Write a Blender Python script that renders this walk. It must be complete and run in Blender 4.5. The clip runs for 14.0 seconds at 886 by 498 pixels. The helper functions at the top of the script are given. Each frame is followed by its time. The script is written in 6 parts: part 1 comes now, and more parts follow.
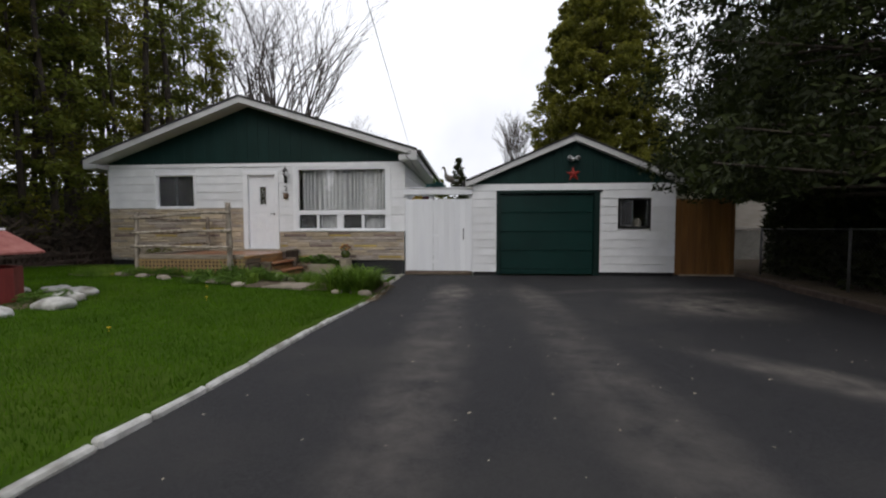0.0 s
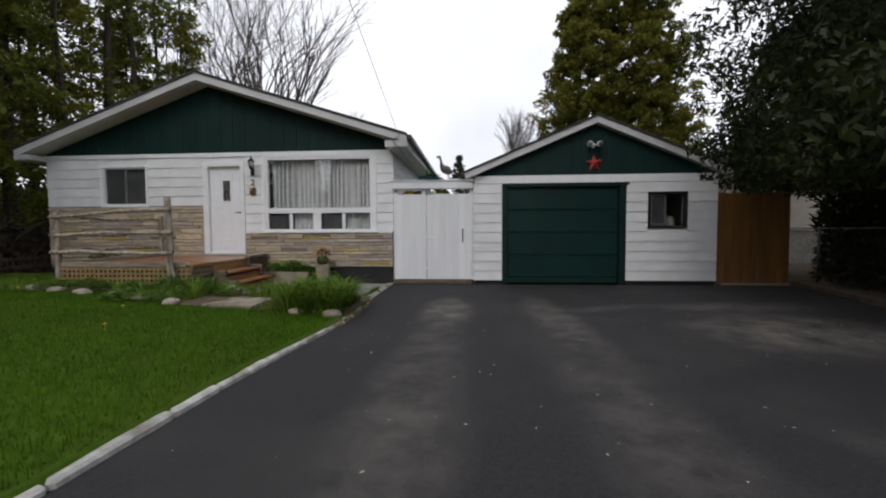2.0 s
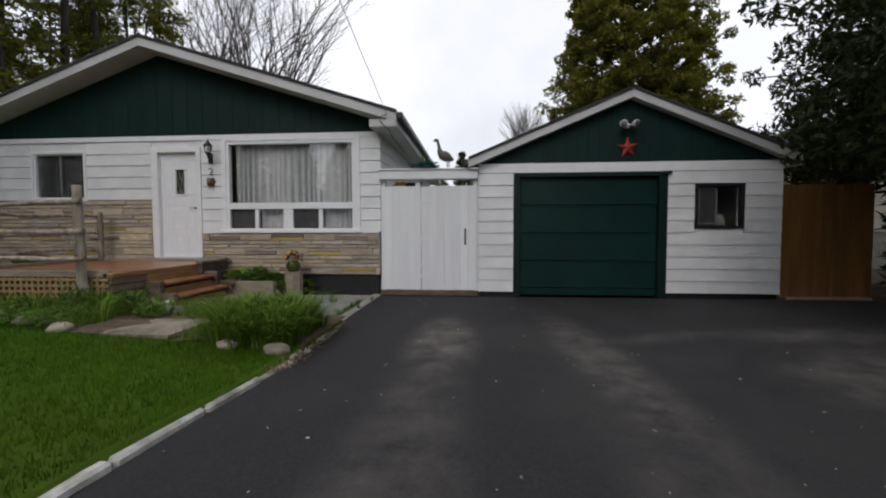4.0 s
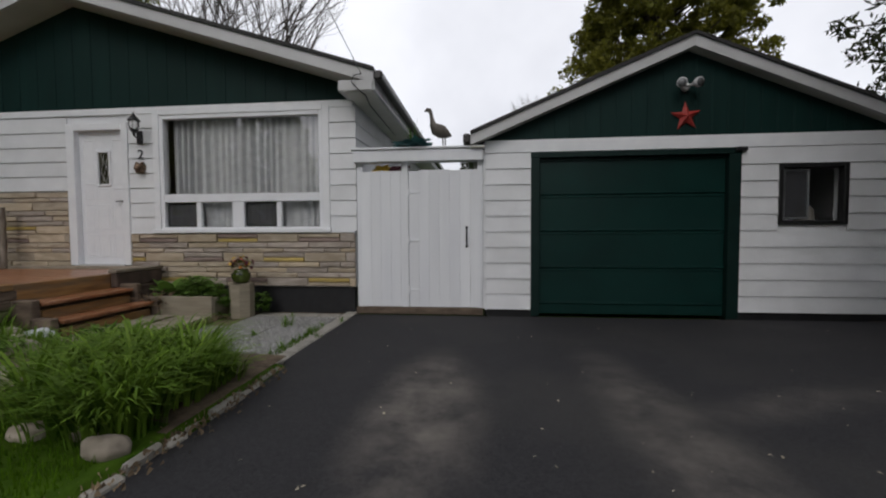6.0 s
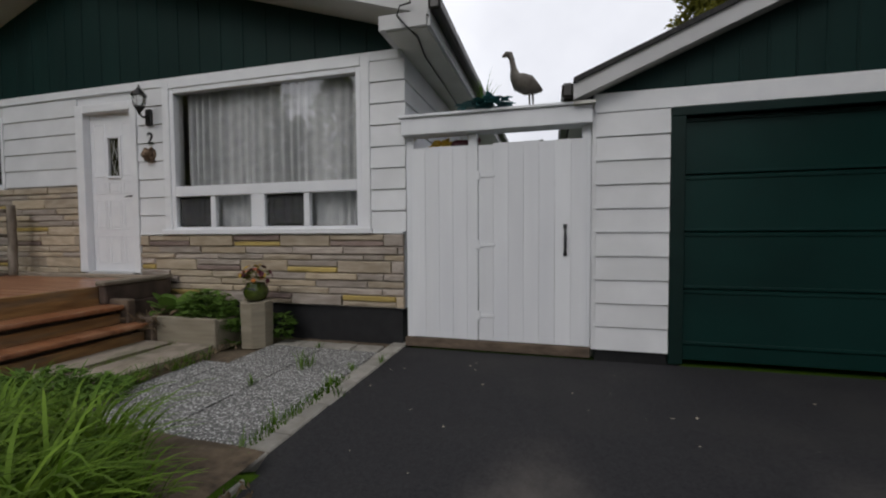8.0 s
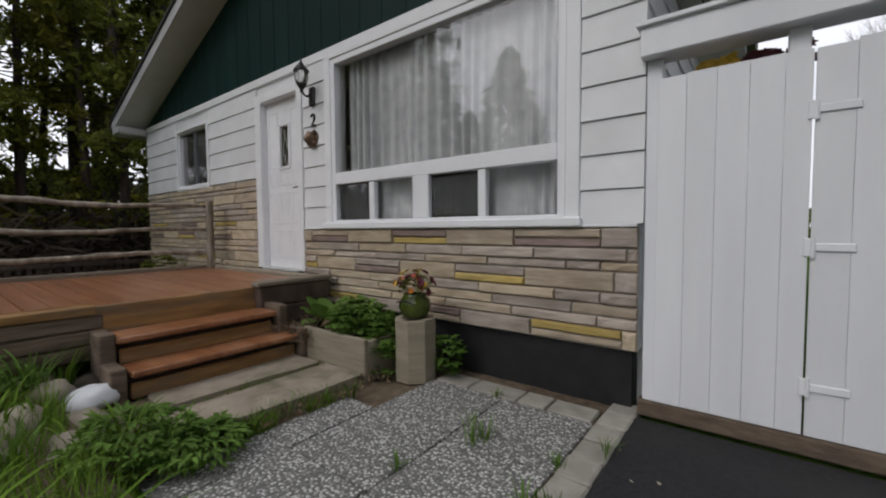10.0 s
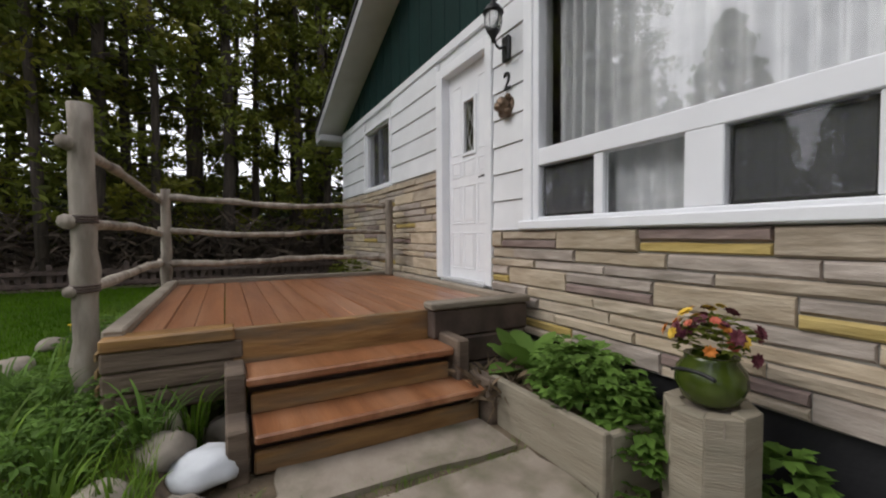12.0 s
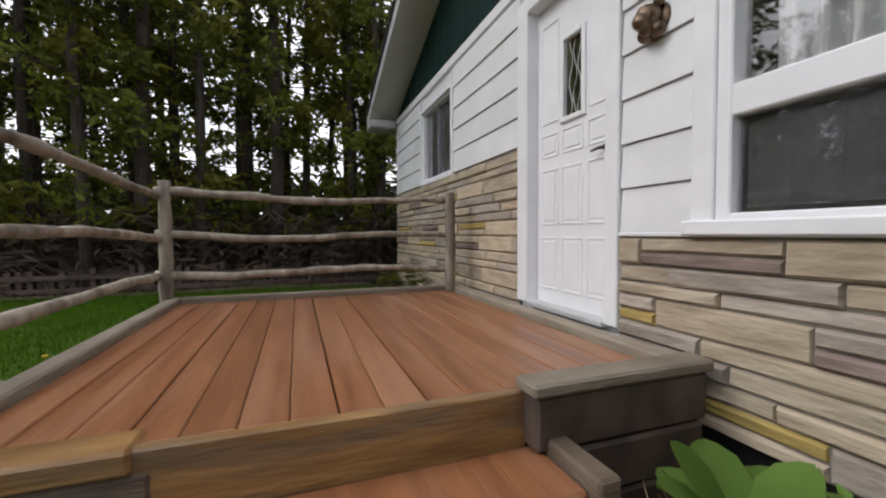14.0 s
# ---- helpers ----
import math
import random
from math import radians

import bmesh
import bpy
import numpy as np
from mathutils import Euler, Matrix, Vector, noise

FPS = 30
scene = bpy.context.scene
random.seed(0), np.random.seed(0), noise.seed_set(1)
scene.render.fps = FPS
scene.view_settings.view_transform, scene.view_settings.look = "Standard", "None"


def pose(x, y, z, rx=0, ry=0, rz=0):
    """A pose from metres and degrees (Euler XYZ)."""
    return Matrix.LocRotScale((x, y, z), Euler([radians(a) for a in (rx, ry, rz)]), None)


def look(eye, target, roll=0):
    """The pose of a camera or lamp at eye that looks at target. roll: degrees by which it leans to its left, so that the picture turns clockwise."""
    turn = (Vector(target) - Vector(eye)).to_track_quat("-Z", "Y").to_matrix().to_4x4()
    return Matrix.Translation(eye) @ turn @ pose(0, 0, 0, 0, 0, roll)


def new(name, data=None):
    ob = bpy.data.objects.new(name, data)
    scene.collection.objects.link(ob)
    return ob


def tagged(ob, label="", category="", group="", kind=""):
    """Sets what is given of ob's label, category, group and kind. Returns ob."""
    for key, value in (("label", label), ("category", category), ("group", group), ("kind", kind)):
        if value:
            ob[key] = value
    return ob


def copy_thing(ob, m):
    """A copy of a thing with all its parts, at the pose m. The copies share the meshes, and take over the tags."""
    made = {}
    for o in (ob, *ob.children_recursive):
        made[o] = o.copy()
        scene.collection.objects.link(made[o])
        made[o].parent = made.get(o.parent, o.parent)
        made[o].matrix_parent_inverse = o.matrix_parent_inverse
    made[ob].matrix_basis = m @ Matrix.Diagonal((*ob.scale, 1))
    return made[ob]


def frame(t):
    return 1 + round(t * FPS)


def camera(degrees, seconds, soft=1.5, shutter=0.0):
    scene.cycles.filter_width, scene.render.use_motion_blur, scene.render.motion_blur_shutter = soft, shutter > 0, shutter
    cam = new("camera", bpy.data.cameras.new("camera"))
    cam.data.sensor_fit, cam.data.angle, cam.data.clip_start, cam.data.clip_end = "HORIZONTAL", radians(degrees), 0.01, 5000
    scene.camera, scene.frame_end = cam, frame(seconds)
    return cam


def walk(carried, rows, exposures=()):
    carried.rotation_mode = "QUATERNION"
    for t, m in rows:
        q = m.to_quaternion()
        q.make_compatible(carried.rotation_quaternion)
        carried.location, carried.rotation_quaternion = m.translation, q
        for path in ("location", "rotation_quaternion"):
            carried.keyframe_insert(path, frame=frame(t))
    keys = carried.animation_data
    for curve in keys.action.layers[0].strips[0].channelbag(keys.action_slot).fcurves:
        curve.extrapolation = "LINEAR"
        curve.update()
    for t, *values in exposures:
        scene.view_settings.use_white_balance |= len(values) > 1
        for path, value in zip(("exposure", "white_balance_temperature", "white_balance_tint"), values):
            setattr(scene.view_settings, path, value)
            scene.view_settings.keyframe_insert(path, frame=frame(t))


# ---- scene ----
cam = camera(94.6, 14.0, soft=2.1)
METRES, EYE, TILT, LEAN, TURN = 11.5, 1.14, 0.0, 0.0, 6.7
PATH = [
    (0, (-0.562, -0.035, 1.246), (-0.701, 1.958, 1.146), -0.1),
    (0.5, (-0.545, 0.386, 1.247), (-0.688, 2.379, 1.148), -0.2),
    (1, (-0.524, 0.833, 1.243), (-0.668, 2.825, 1.147), -0.2),
    (1.5, (-0.54, 1.269, 1.239), (-0.686, 3.262, 1.144), -0.2),
    (2, (-0.542, 1.721, 1.224), (-0.69, 3.714, 1.131), -0.3),
    (2.5, (-0.543, 2.173, 1.212), (-0.694, 4.165, 1.115), -0.2),
    (3, (-0.606, 2.573, 1.232), (-0.754, 4.566, 1.136), -0.1),
    (5.5, (-0.533, 4.779, 1.176), (-0.719, 6.769, 1.092), -0.2),
    (6, (-0.548, 5.239, 1.177), (-0.745, 7.228, 1.091), -0.3),
    (6.5, (-0.606, 5.687, 1.177), (-0.874, 7.667, 1.095), -0.3),
    (7, (-0.685, 6.126, 1.175), (-1.01, 8.098, 1.095), -0.3),
    (9.5, (-1.501, 7.998, 1.184), (-2.518, 9.718, 1.089), -0.4),
    (10, (-1.792, 8.24, 1.164), (-3.015, 9.819, 1.065), -0.4),
    (10.5, (-2.099, 8.441, 1.15), (-3.509, 9.856, 1.063), -0.3),
    (11, (-2.403, 8.607, 1.146), (-3.944, 9.879, 1.069), -0.3),
    (11.5, (-2.687, 8.809, 1.14), (-4.376, 9.877, 1.068), -0.4),
    (12, (-3.0, 8.948, 1.128), (-4.765, 9.886, 1.063), -0.3),
    (12.5, (-3.299, 9.076, 1.129), (-5.106, 9.931, 1.071), -0.2),
    (13, (-3.592, 9.182, 1.164), (-5.437, 9.951, 1.1), -0.3),
    (13.5, (-3.898, 9.287, 1.181), (-5.762, 10.006, 1.109), -0.3),
    (14, (-4.184, 9.38, 1.187), (-6.067, 10.052, 1.111), -0.3),
]
walk(cam, [(t, look(eye, target, roll)) for t, eye, target, roll in PATH],
     exposures=[(0, 0.2), (3, 0.14), (7, -0.08), (9.5, 0.06), (10.5, 0.28), (11.5, 0.56), (13, 0.72), (14, 0.74)])

# ---- light ----
world = bpy.data.worlds.new("sky")
scene.world = world
world.use_nodes = True
wn = world.node_tree
wn.nodes.clear()
w_out = wn.nodes.new("ShaderNodeOutputWorld")
w_bg = wn.nodes.new("ShaderNodeBackground")
w_sky = wn.nodes.new("ShaderNodeTexSky")
w_sky.sky_type, w_sky.sun_disc = "NISHITA", False
w_sky.sun_elevation, w_sky.sun_rotation = radians(50), radians(200)
w_sky.air_density, w_sky.dust_density = 1.0, 5.0
w_mix = wn.nodes.new("ShaderNodeMixRGB")
w_co = wn.nodes.new("ShaderNodeTexCoord")
w_noise = wn.nodes.new("ShaderNodeTexNoise")
w_noise.inputs["Scale"].default_value = 2.2
w_noise.inputs["Detail"].default_value = 5
w_ramp = wn.nodes.new("ShaderNodeValToRGB")
w_ramp.color_ramp.elements[0].color = (8.15, 8.25, 8.9, 1)
w_ramp.color_ramp.elements[1].color = (11.5, 11.6, 12.2, 1)
w_ramp.color_ramp.elements[0].position, w_ramp.color_ramp.elements[1].position = 0.3, 0.7
wn.links.new(w_co.outputs["Generated"], w_noise.inputs["Vector"])
wn.links.new(w_noise.outputs["Fac"], w_ramp.inputs["Fac"])
w_mix.inputs["Fac"].default_value = 0.88       # cloud cover over the clear sky
wn.links.new(w_sky.outputs["Color"], w_mix.inputs["Color1"])
wn.links.new(w_ramp.outputs["Color"], w_mix.inputs["Color2"])
wn.links.new(w_mix.outputs["Color"], w_bg.inputs["Color"])
w_bg.inputs["Strength"].default_value = 0.102
wn.links.new(w_bg.outputs["Background"], w_out.inputs["Surface"])
sun = new("sun", bpy.data.lights.new("sun", "SUN"))
sun.data.energy, sun.data.angle, sun.data.color = 0.6, radians(25), (1.0, 0.97, 0.93)
sun.matrix_world = look((-4, -8, 14), (0, 8, 0))


# ---- materials ----
def surf(name, c1, c2, scale=6.0, rough=0.7, bump=0.0, bscale=60.0, stretch=(1, 1, 1), vary=0.0, metal=0.0, c3=None, stain=1.2, amount=0.35, detail=6, spec=0.5, island=False):
    """Two tones of grain, a larger stain, fine relief, and a change of tone from piece to piece."""
    m = bpy.data.materials.new(name)
    m.use_nodes = True
    nt = m.node_tree
    b = nt.nodes["Principled BSDF"]
    b.inputs["Roughness"].default_value, b.inputs["Metallic"].default_value = rough, metal
    b.inputs["Specular IOR Level"].default_value = spec
    co, mp = nt.nodes.new("ShaderNodeTexCoord"), nt.nodes.new("ShaderNodeMapping")
    mp.inputs["Scale"].default_value = stretch
    info = nt.nodes.new("ShaderNodeObjectInfo")
    nt.links.new(co.outputs["Object"], mp.inputs["Vector"])
    off = nt.nodes.new("ShaderNodeVectorMath")
    off.operation = "ADD"
    mul = nt.nodes.new("ShaderNodeMath")
    mul.operation, mul.inputs[1].default_value = "MULTIPLY", 37.0
    nt.links.new(info.outputs["Random"], mul.inputs[0])
    nt.links.new(mp.outputs["Vector"], off.inputs[0])
    nt.links.new(mul.outputs["Value"], off.inputs[1])
    n1 = nt.nodes.new("ShaderNodeTexNoise")
    n1.inputs["Scale"].default_value, n1.inputs["Detail"].default_value = scale, detail
    nt.links.new(off.outputs["Vector"], n1.inputs["Vector"])
    r1 = nt.nodes.new("ShaderNodeValToRGB")
    r1.color_ramp.elements[0].position, r1.color_ramp.elements[1].position = 0.32, 0.68
    r1.color_ramp.elements[0].color, r1.color_ramp.elements[1].color = (*c1, 1), (*c2, 1)
    nt.links.new(n1.outputs["Fac"], r1.inputs["Fac"])
    col = r1.outputs["Color"]
    if c3:
        n2 = nt.nodes.new("ShaderNodeTexNoise")
        n2.inputs["Scale"].default_value, n2.inputs["Detail"].default_value = stain, 4
        nt.links.new(off.outputs["Vector"], n2.inputs["Vector"])
        r2 = nt.nodes.new("ShaderNodeValToRGB")
        r2.color_ramp.elements[0].position, r2.color_ramp.elements[1].position = 0.48, 0.68
        r2.color_ramp.elements[1].color = (amount, amount, amount, 1)
        nt.links.new(n2.outputs["Fac"], r2.inputs["Fac"])
        mx = nt.nodes.new("ShaderNodeMixRGB")
        mx.inputs["Color2"].default_value = (*c3, 1)
        nt.links.new(r2.outputs["Color"], mx.inputs["Fac"])
        nt.links.new(col, mx.inputs["Color1"])
        col = mx.outputs["Color"]
    if vary:
        hsv = nt.nodes.new("ShaderNodeHueSaturation")
        mr = nt.nodes.new("ShaderNodeMapRange")
        mr.inputs["To Min"].default_value, mr.inputs["To Max"].default_value = 1 - vary, 1 + vary
        if island:
            geo = nt.nodes.new("ShaderNodeNewGeometry")
            nt.links.new(geo.outputs["Random Per Island"], mr.inputs["Value"])
        else:
            nt.links.new(info.outputs["Random"], mr.inputs["Value"])
        nt.links.new(mr.outputs["Result"], hsv.inputs["Value"])
        nt.links.new(col, hsv.inputs["Color"])
        col = hsv.outputs["Color"]
    nt.links.new(col, b.inputs["Base Color"])
    if bump:
        n3 = nt.nodes.new("ShaderNodeTexNoise")
        n3.inputs["Scale"].default_value, n3.inputs["Detail"].default_value = bscale, 5
        nt.links.new(off.outputs["Vector"], n3.inputs["Vector"])
        bp = nt.nodes.new("ShaderNodeBump")
        bp.inputs["Strength"].default_value, bp.inputs["Distance"].default_value = bump, 0.01
        nt.links.new(n3.outputs["Fac"], bp.inputs["Height"])
        nt.links.new(bp.outputs["Normal"], b.inputs["Normal"])
    return m


def glass(name, tint=(1, 1, 1), rough=0.0):
    m = bpy.data.materials.new(name)
    m.use_nodes = True
    b = m.node_tree.nodes["Principled BSDF"]
    b.inputs["Base Color"].default_value = (*tint, 1)
    b.inputs["Transmission Weight"].default_value, b.inputs["Roughness"].default_value = 1.0, rough
    b.inputs["IOR"].default_value = 1.52
    return m


def leafmat(name, c1, c2, vary=0.35, trans=0.35):
    m = surf(name, c1, c2, scale=1.3, rough=0.65, vary=vary, island=True, spec=0.25)
    b = m.node_tree.nodes["Principled BSDF"]
    tr = m.node_tree.nodes.new("ShaderNodeBsdfTranslucent")
    mx = m.node_tree.nodes.new("ShaderNodeMixShader")
    mx.inputs["Fac"].default_value = trans
    col = b.inputs["Base Color"].links[0].from_socket
    m.node_tree.links.new(col, tr.inputs["Color"])
    out = m.node_tree.nodes["Material Output"]
    m.node_tree.links.new(b.outputs["BSDF"], mx.inputs[1])
    m.node_tree.links.new(tr.outputs["BSDF"], mx.inputs[2])
    m.node_tree.links.new(mx.outputs["Shader"], out.inputs["Surface"])
    return m


WHITE = surf("white_siding_paint", (0.70, 0.71, 0.73), (0.78, 0.79, 0.81), 3.0, 0.55, 0.15, 90, c3=(0.56, 0.57, 0.57), stain=0.9, amount=0.4, vary=0.03)
TRIM = surf("white_trim_paint", (0.77, 0.78, 0.81), (0.83, 0.84, 0.86), 5.0, 0.4, 0.05, 120)
GATEW = surf("white_gate_paint", (0.73, 0.745, 0.78), (0.81, 0.825, 0.85), 4.0, 0.5, 0.25, 40, stretch=(1, 1, 0.12), c3=(0.60, 0.61, 0.63), amount=0.4, vary=0.03)
VINYL = surf("white_vinyl", (0.78, 0.79, 0.82), (0.82, 0.83, 0.86), 3.0, 0.3)
GREEN = surf("dark_green_paint", (0.0028, 0.019, 0.017), (0.005, 0.027, 0.024), 3.0, 0.6, 0.2, 50, stretch=(1, 1, 0.2), c3=(0.0025, 0.017, 0.015), amount=0.5, spec=0.2)
GREEND = surf("green_door_paint", (0.0018, 0.019, 0.0165), (0.003, 0.027, 0.023), 2.0, 0.42, 0.08, 40, c3=(0.005, 0.032, 0.028), amount=0.4, spec=0.25)
DARKTRIM = surf("dark_green_trim", (0.002, 0.013, 0.011), (0.004, 0.020, 0.017), 5.0, 0.5, spec=0.25)
FASCIA = surf("pale_fascia_metal", (0.50, 0.50, 0.51), (0.58, 0.58, 0.59), 2.0, 0.45, c3=(0.40, 0.40, 0.39), amount=0.4)
SOFFIT = surf("cream_soffit", (0.55, 0.54, 0.50), (0.62, 0.61, 0.57), 3.0, 0.6)
SHINGLE = surf("dark_shingle", (0.02, 0.02, 0.022), (0.05, 0.048, 0.046), 30.0, 0.9, 0.6, 120)
GUTTER = surf("dark_brown_gutter", (0.018, 0.015, 0.014), (0.03, 0.026, 0.024), 4.0, 0.4)
TAR = surf("black_foundation_coating", (0.006, 0.006, 0.008), (0.014, 0.014, 0.016), 8.0, 0.6, 0.3, 30)
MORTAR = surf("grey_mortar", (0.20, 0.185, 0.165), (0.30, 0.28, 0.25), 20.0, 0.9, 0.4, 120)
STONES = [surf("stone_" + n, a, b, 9.0, 0.85, 1.0, 16, stretch=(0.6, 1, 2.2), vary=0.16, c3=c, stain=5, amount=0.5) for n, a, b, c in (
    ("buff", (0.34, 0.275, 0.20), (0.48, 0.405, 0.315), (0.25, 0.205, 0.15)),
    ("grey", (0.31, 0.26, 0.22), (0.44, 0.38, 0.33), (0.20, 0.175, 0.145)),
    ("tan", (0.40, 0.32, 0.225), (0.52, 0.435, 0.325), (0.28, 0.22, 0.15)),
    ("plum", (0.20, 0.145, 0.125), (0.29, 0.22, 0.195), (0.13, 0.095, 0.085)),
    ("yellow", (0.37, 0.265, 0.075), (0.47, 0.355, 0.125), (0.32, 0.25, 0.11)))]
DECK = surf("red_brown_deck_stain", (0.205, 0.080, 0.034), (0.33, 0.14, 0.062), 7.0, 0.3, 0.35, 30, stretch=(0.25, 2.5, 1), vary=0.08, c3=(0.40, 0.21, 0.12), stain=3.0, amount=0.6)
DECKEND = surf("worn_deck_stain", (0.17, 0.085, 0.028), (0.34, 0.19, 0.068), 9.0, 0.5, 0.6, 30, stretch=(1, 0.3, 2), vary=0.12, c3=(0.13, 0.10, 0.07), stain=5.0, amount=0.9)
PLANTERWOOD = surf("pale_weathered_board", (0.235, 0.20, 0.145), (0.33, 0.29, 0.22), 7.0, 0.85, 0.6, 30, stretch=(0.5, 0.5, 4), vary=0.12, c3=(0.14, 0.125, 0.085), stain=3.5, amount=0.45)
OLDWOOD = surf("grey_weathered_timber", (0.20, 0.165, 0.125), (0.30, 0.255, 0.20), 9.0, 0.85, 0.8, 30, stretch=(0.5, 0.5, 4), vary=0.15, c3=(0.12, 0.10, 0.078), stain=2.5, amount=0.35)
MIDWOOD = surf("brown_weathered_timber", (0.085, 0.06, 0.042), (0.19, 0.14, 0.10), 6.0, 0.8, 0.8, 30, stretch=(1, 0.4, 3), vary=0.18, c3=(0.05, 0.036, 0.028), stain=2.5, amount=0.6)
# dark timber; also stands in for shade behind the lattice and under treads
DARKWOOD = surf("dark_timber", (0.045, 0.03, 0.024), (0.10, 0.07, 0.055), 6.0, 0.7, 0.6, 30, vary=0.2)
POLE = surf("stripped_cedar_pole", (0.22, 0.185, 0.145), (0.41, 0.36, 0.30), 9.0, 0.85, 1.0, 22, stretch=(1.6, 1.6, 0.5), vary=0.12, c3=(0.10, 0.078, 0.06), stain=4.0, amount=0.8)
BROWNGATE = surf("brown_stained_board", (0.17, 0.075, 0.018), (0.25, 0.115, 0.03), 5.0, 0.6, 0.4, 25, stretch=(3, 1, 0.3), vary=0.12, c3=(0.08, 0.03, 0.01), stain=2.5, amount=0.55)
LATTICE = surf("tan_lattice_wood", (0.26, 0.17, 0.075), (0.36, 0.25, 0.12), 8.0, 0.7, 0.3, 40, vary=0.1)
SOIL = surf("soil_and_litter", (0.045, 0.032, 0.02), (0.13, 0.095, 0.06), 14.0, 0.95, 1.0, 30, c3=(0.17, 0.13, 0.085), stain=2.0, amount=0.5)
LAWN = surf("lawn_ground", (0.028, 0.062, 0.004), (0.052, 0.10, 0.007), 9.0, 0.95, 0.8, 60, c3=(0.055, 0.078, 0.010), stain=0.8, amount=0.5, spec=0.1)
CONCRETE = surf("concrete", (0.25, 0.235, 0.205), (0.37, 0.35, 0.31), 9.0, 0.9, 0.4, 90, vary=0.08, c3=(0.22, 0.21, 0.185), stain=2, amount=0.55)
FLAG = surf("tan_flagstone", (0.23, 0.19, 0.15), (0.34, 0.29, 0.235), 5.0, 0.85, 0.5, 40, vary=0.08, c3=(0.115, 0.105, 0.06), stain=3.5, amount=0.85)
KERBW = surf("whitewashed_kerb", (0.34, 0.335, 0.31), (0.58, 0.575, 0.55), 10.0, 0.85, 0.7, 40, vary=0.12, c3=(0.14, 0.13, 0.10), stain=3.5, amount=0.85)
ROCK = surf("field_stone", (0.20, 0.17, 0.135), (0.35, 0.305, 0.25), 6.0, 0.85, 0.5, 30, vary=0.22, c3=(0.16, 0.14, 0.11), stain=4, amount=0.5)
ROCKW = surf("white_painted_stone", (0.52, 0.54, 0.57), (0.68, 0.70, 0.73), 6.0, 0.8, 0.4, 30)
# greyer than white lace: the dimness behind the glass is in the colour
CURTAIN = surf("lace_curtain", (0.34, 0.355, 0.37), (0.46, 0.475, 0.485), 9.0, 0.9, 0.2, 80)
# the dimness of the rooms is put into this wall colour
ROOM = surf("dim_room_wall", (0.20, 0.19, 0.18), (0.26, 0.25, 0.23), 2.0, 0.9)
PANE = glass("window_glass")
SCREEN = surf("dark_screen_mesh", (0.04, 0.042, 0.047), (0.06, 0.062, 0.068), 30.0, 0.8)
screen_bsdf, screen_out = SCREEN.node_tree.nodes["Principled BSDF"], SCREEN.node_tree.nodes["Material Output"]
screen_clear, screen_mix = SCREEN.node_tree.nodes.new("ShaderNodeBsdfTransparent"), SCREEN.node_tree.nodes.new("ShaderNodeMixShader")
screen_mix.inputs["Fac"].default_value = 0.3
SCREEN.node_tree.links.new(screen_bsdf.outputs["BSDF"], screen_mix.inputs[1])
SCREEN.node_tree.links.new(screen_clear.outputs["BSDF"], screen_mix.inputs[2])
SCREEN.node_tree.links.new(screen_mix.outputs["Shader"], screen_out.inputs["Surface"])
GALV0 = surf("dull_aluminium", (0.20, 0.21, 0.22), (0.27, 0.28, 0.29), 12.0, 0.5, metal=0.5)
BLACK = surf("black_iron", (0.008, 0.008, 0.009), (0.016, 0.016, 0.017), 20.0, 0.45)
BRONZE = surf("antique_bronze", (0.08, 0.05, 0.03), (0.22, 0.15, 0.10), 25.0, 0.4, 0.3, 60, metal=0.6)
BARK = surf("cedar_bark", (0.026, 0.020, 0.015), (0.065, 0.05, 0.038), 8.0, 0.95, 1.0, 18, stretch=(3, 3, 0.4), vary=0.25)
BAREBARK = surf("grey_bare_bark", (0.035, 0.028, 0.024), (0.075, 0.062, 0.053), 6.0, 0.9, 0.6, 20)
CEDAR = leafmat("cedar_leaf", (0.085, 0.105, 0.016), (0.175, 0.195, 0.028), 0.45, 0.5)
CEDARY = leafmat("olive_cedar_leaf", (0.095, 0.102, 0.011), (0.175, 0.168, 0.022), 0.4, 0.45)
# near-black green: the crowns' own shade is put into this leaf colour
CEDARD = leafmat("shaded_cedar_leaf", (0.011, 0.017, 0.003), (0.030, 0.039, 0.006), 0.4, 0.25)
BUSH = leafmat("bush_leaf", (0.075, 0.145, 0.022), (0.15, 0.255, 0.05))
BLADE = leafmat("grass_blade", (0.045, 0.105, 0.004), (0.082, 0.165, 0.007), 0.25)
BLADE.node_tree.nodes["Principled BSDF"].inputs["Specular IOR Level"].default_value = 0.06
LILY = leafmat("daylily_leaf", (0.075, 0.150, 0.012), (0.175, 0.275, 0.032), 0.35)

# asphalt with worn, sandy wheel tracks
ASPHALT = surf("sealed_asphalt", (0.016, 0.0158, 0.0178), (0.033, 0.0325, 0.035), 60.0, 0.78, 0.6, 220, c3=(0.040, 0.0385, 0.037), stain=0.9, amount=0.6, spec=0.28)


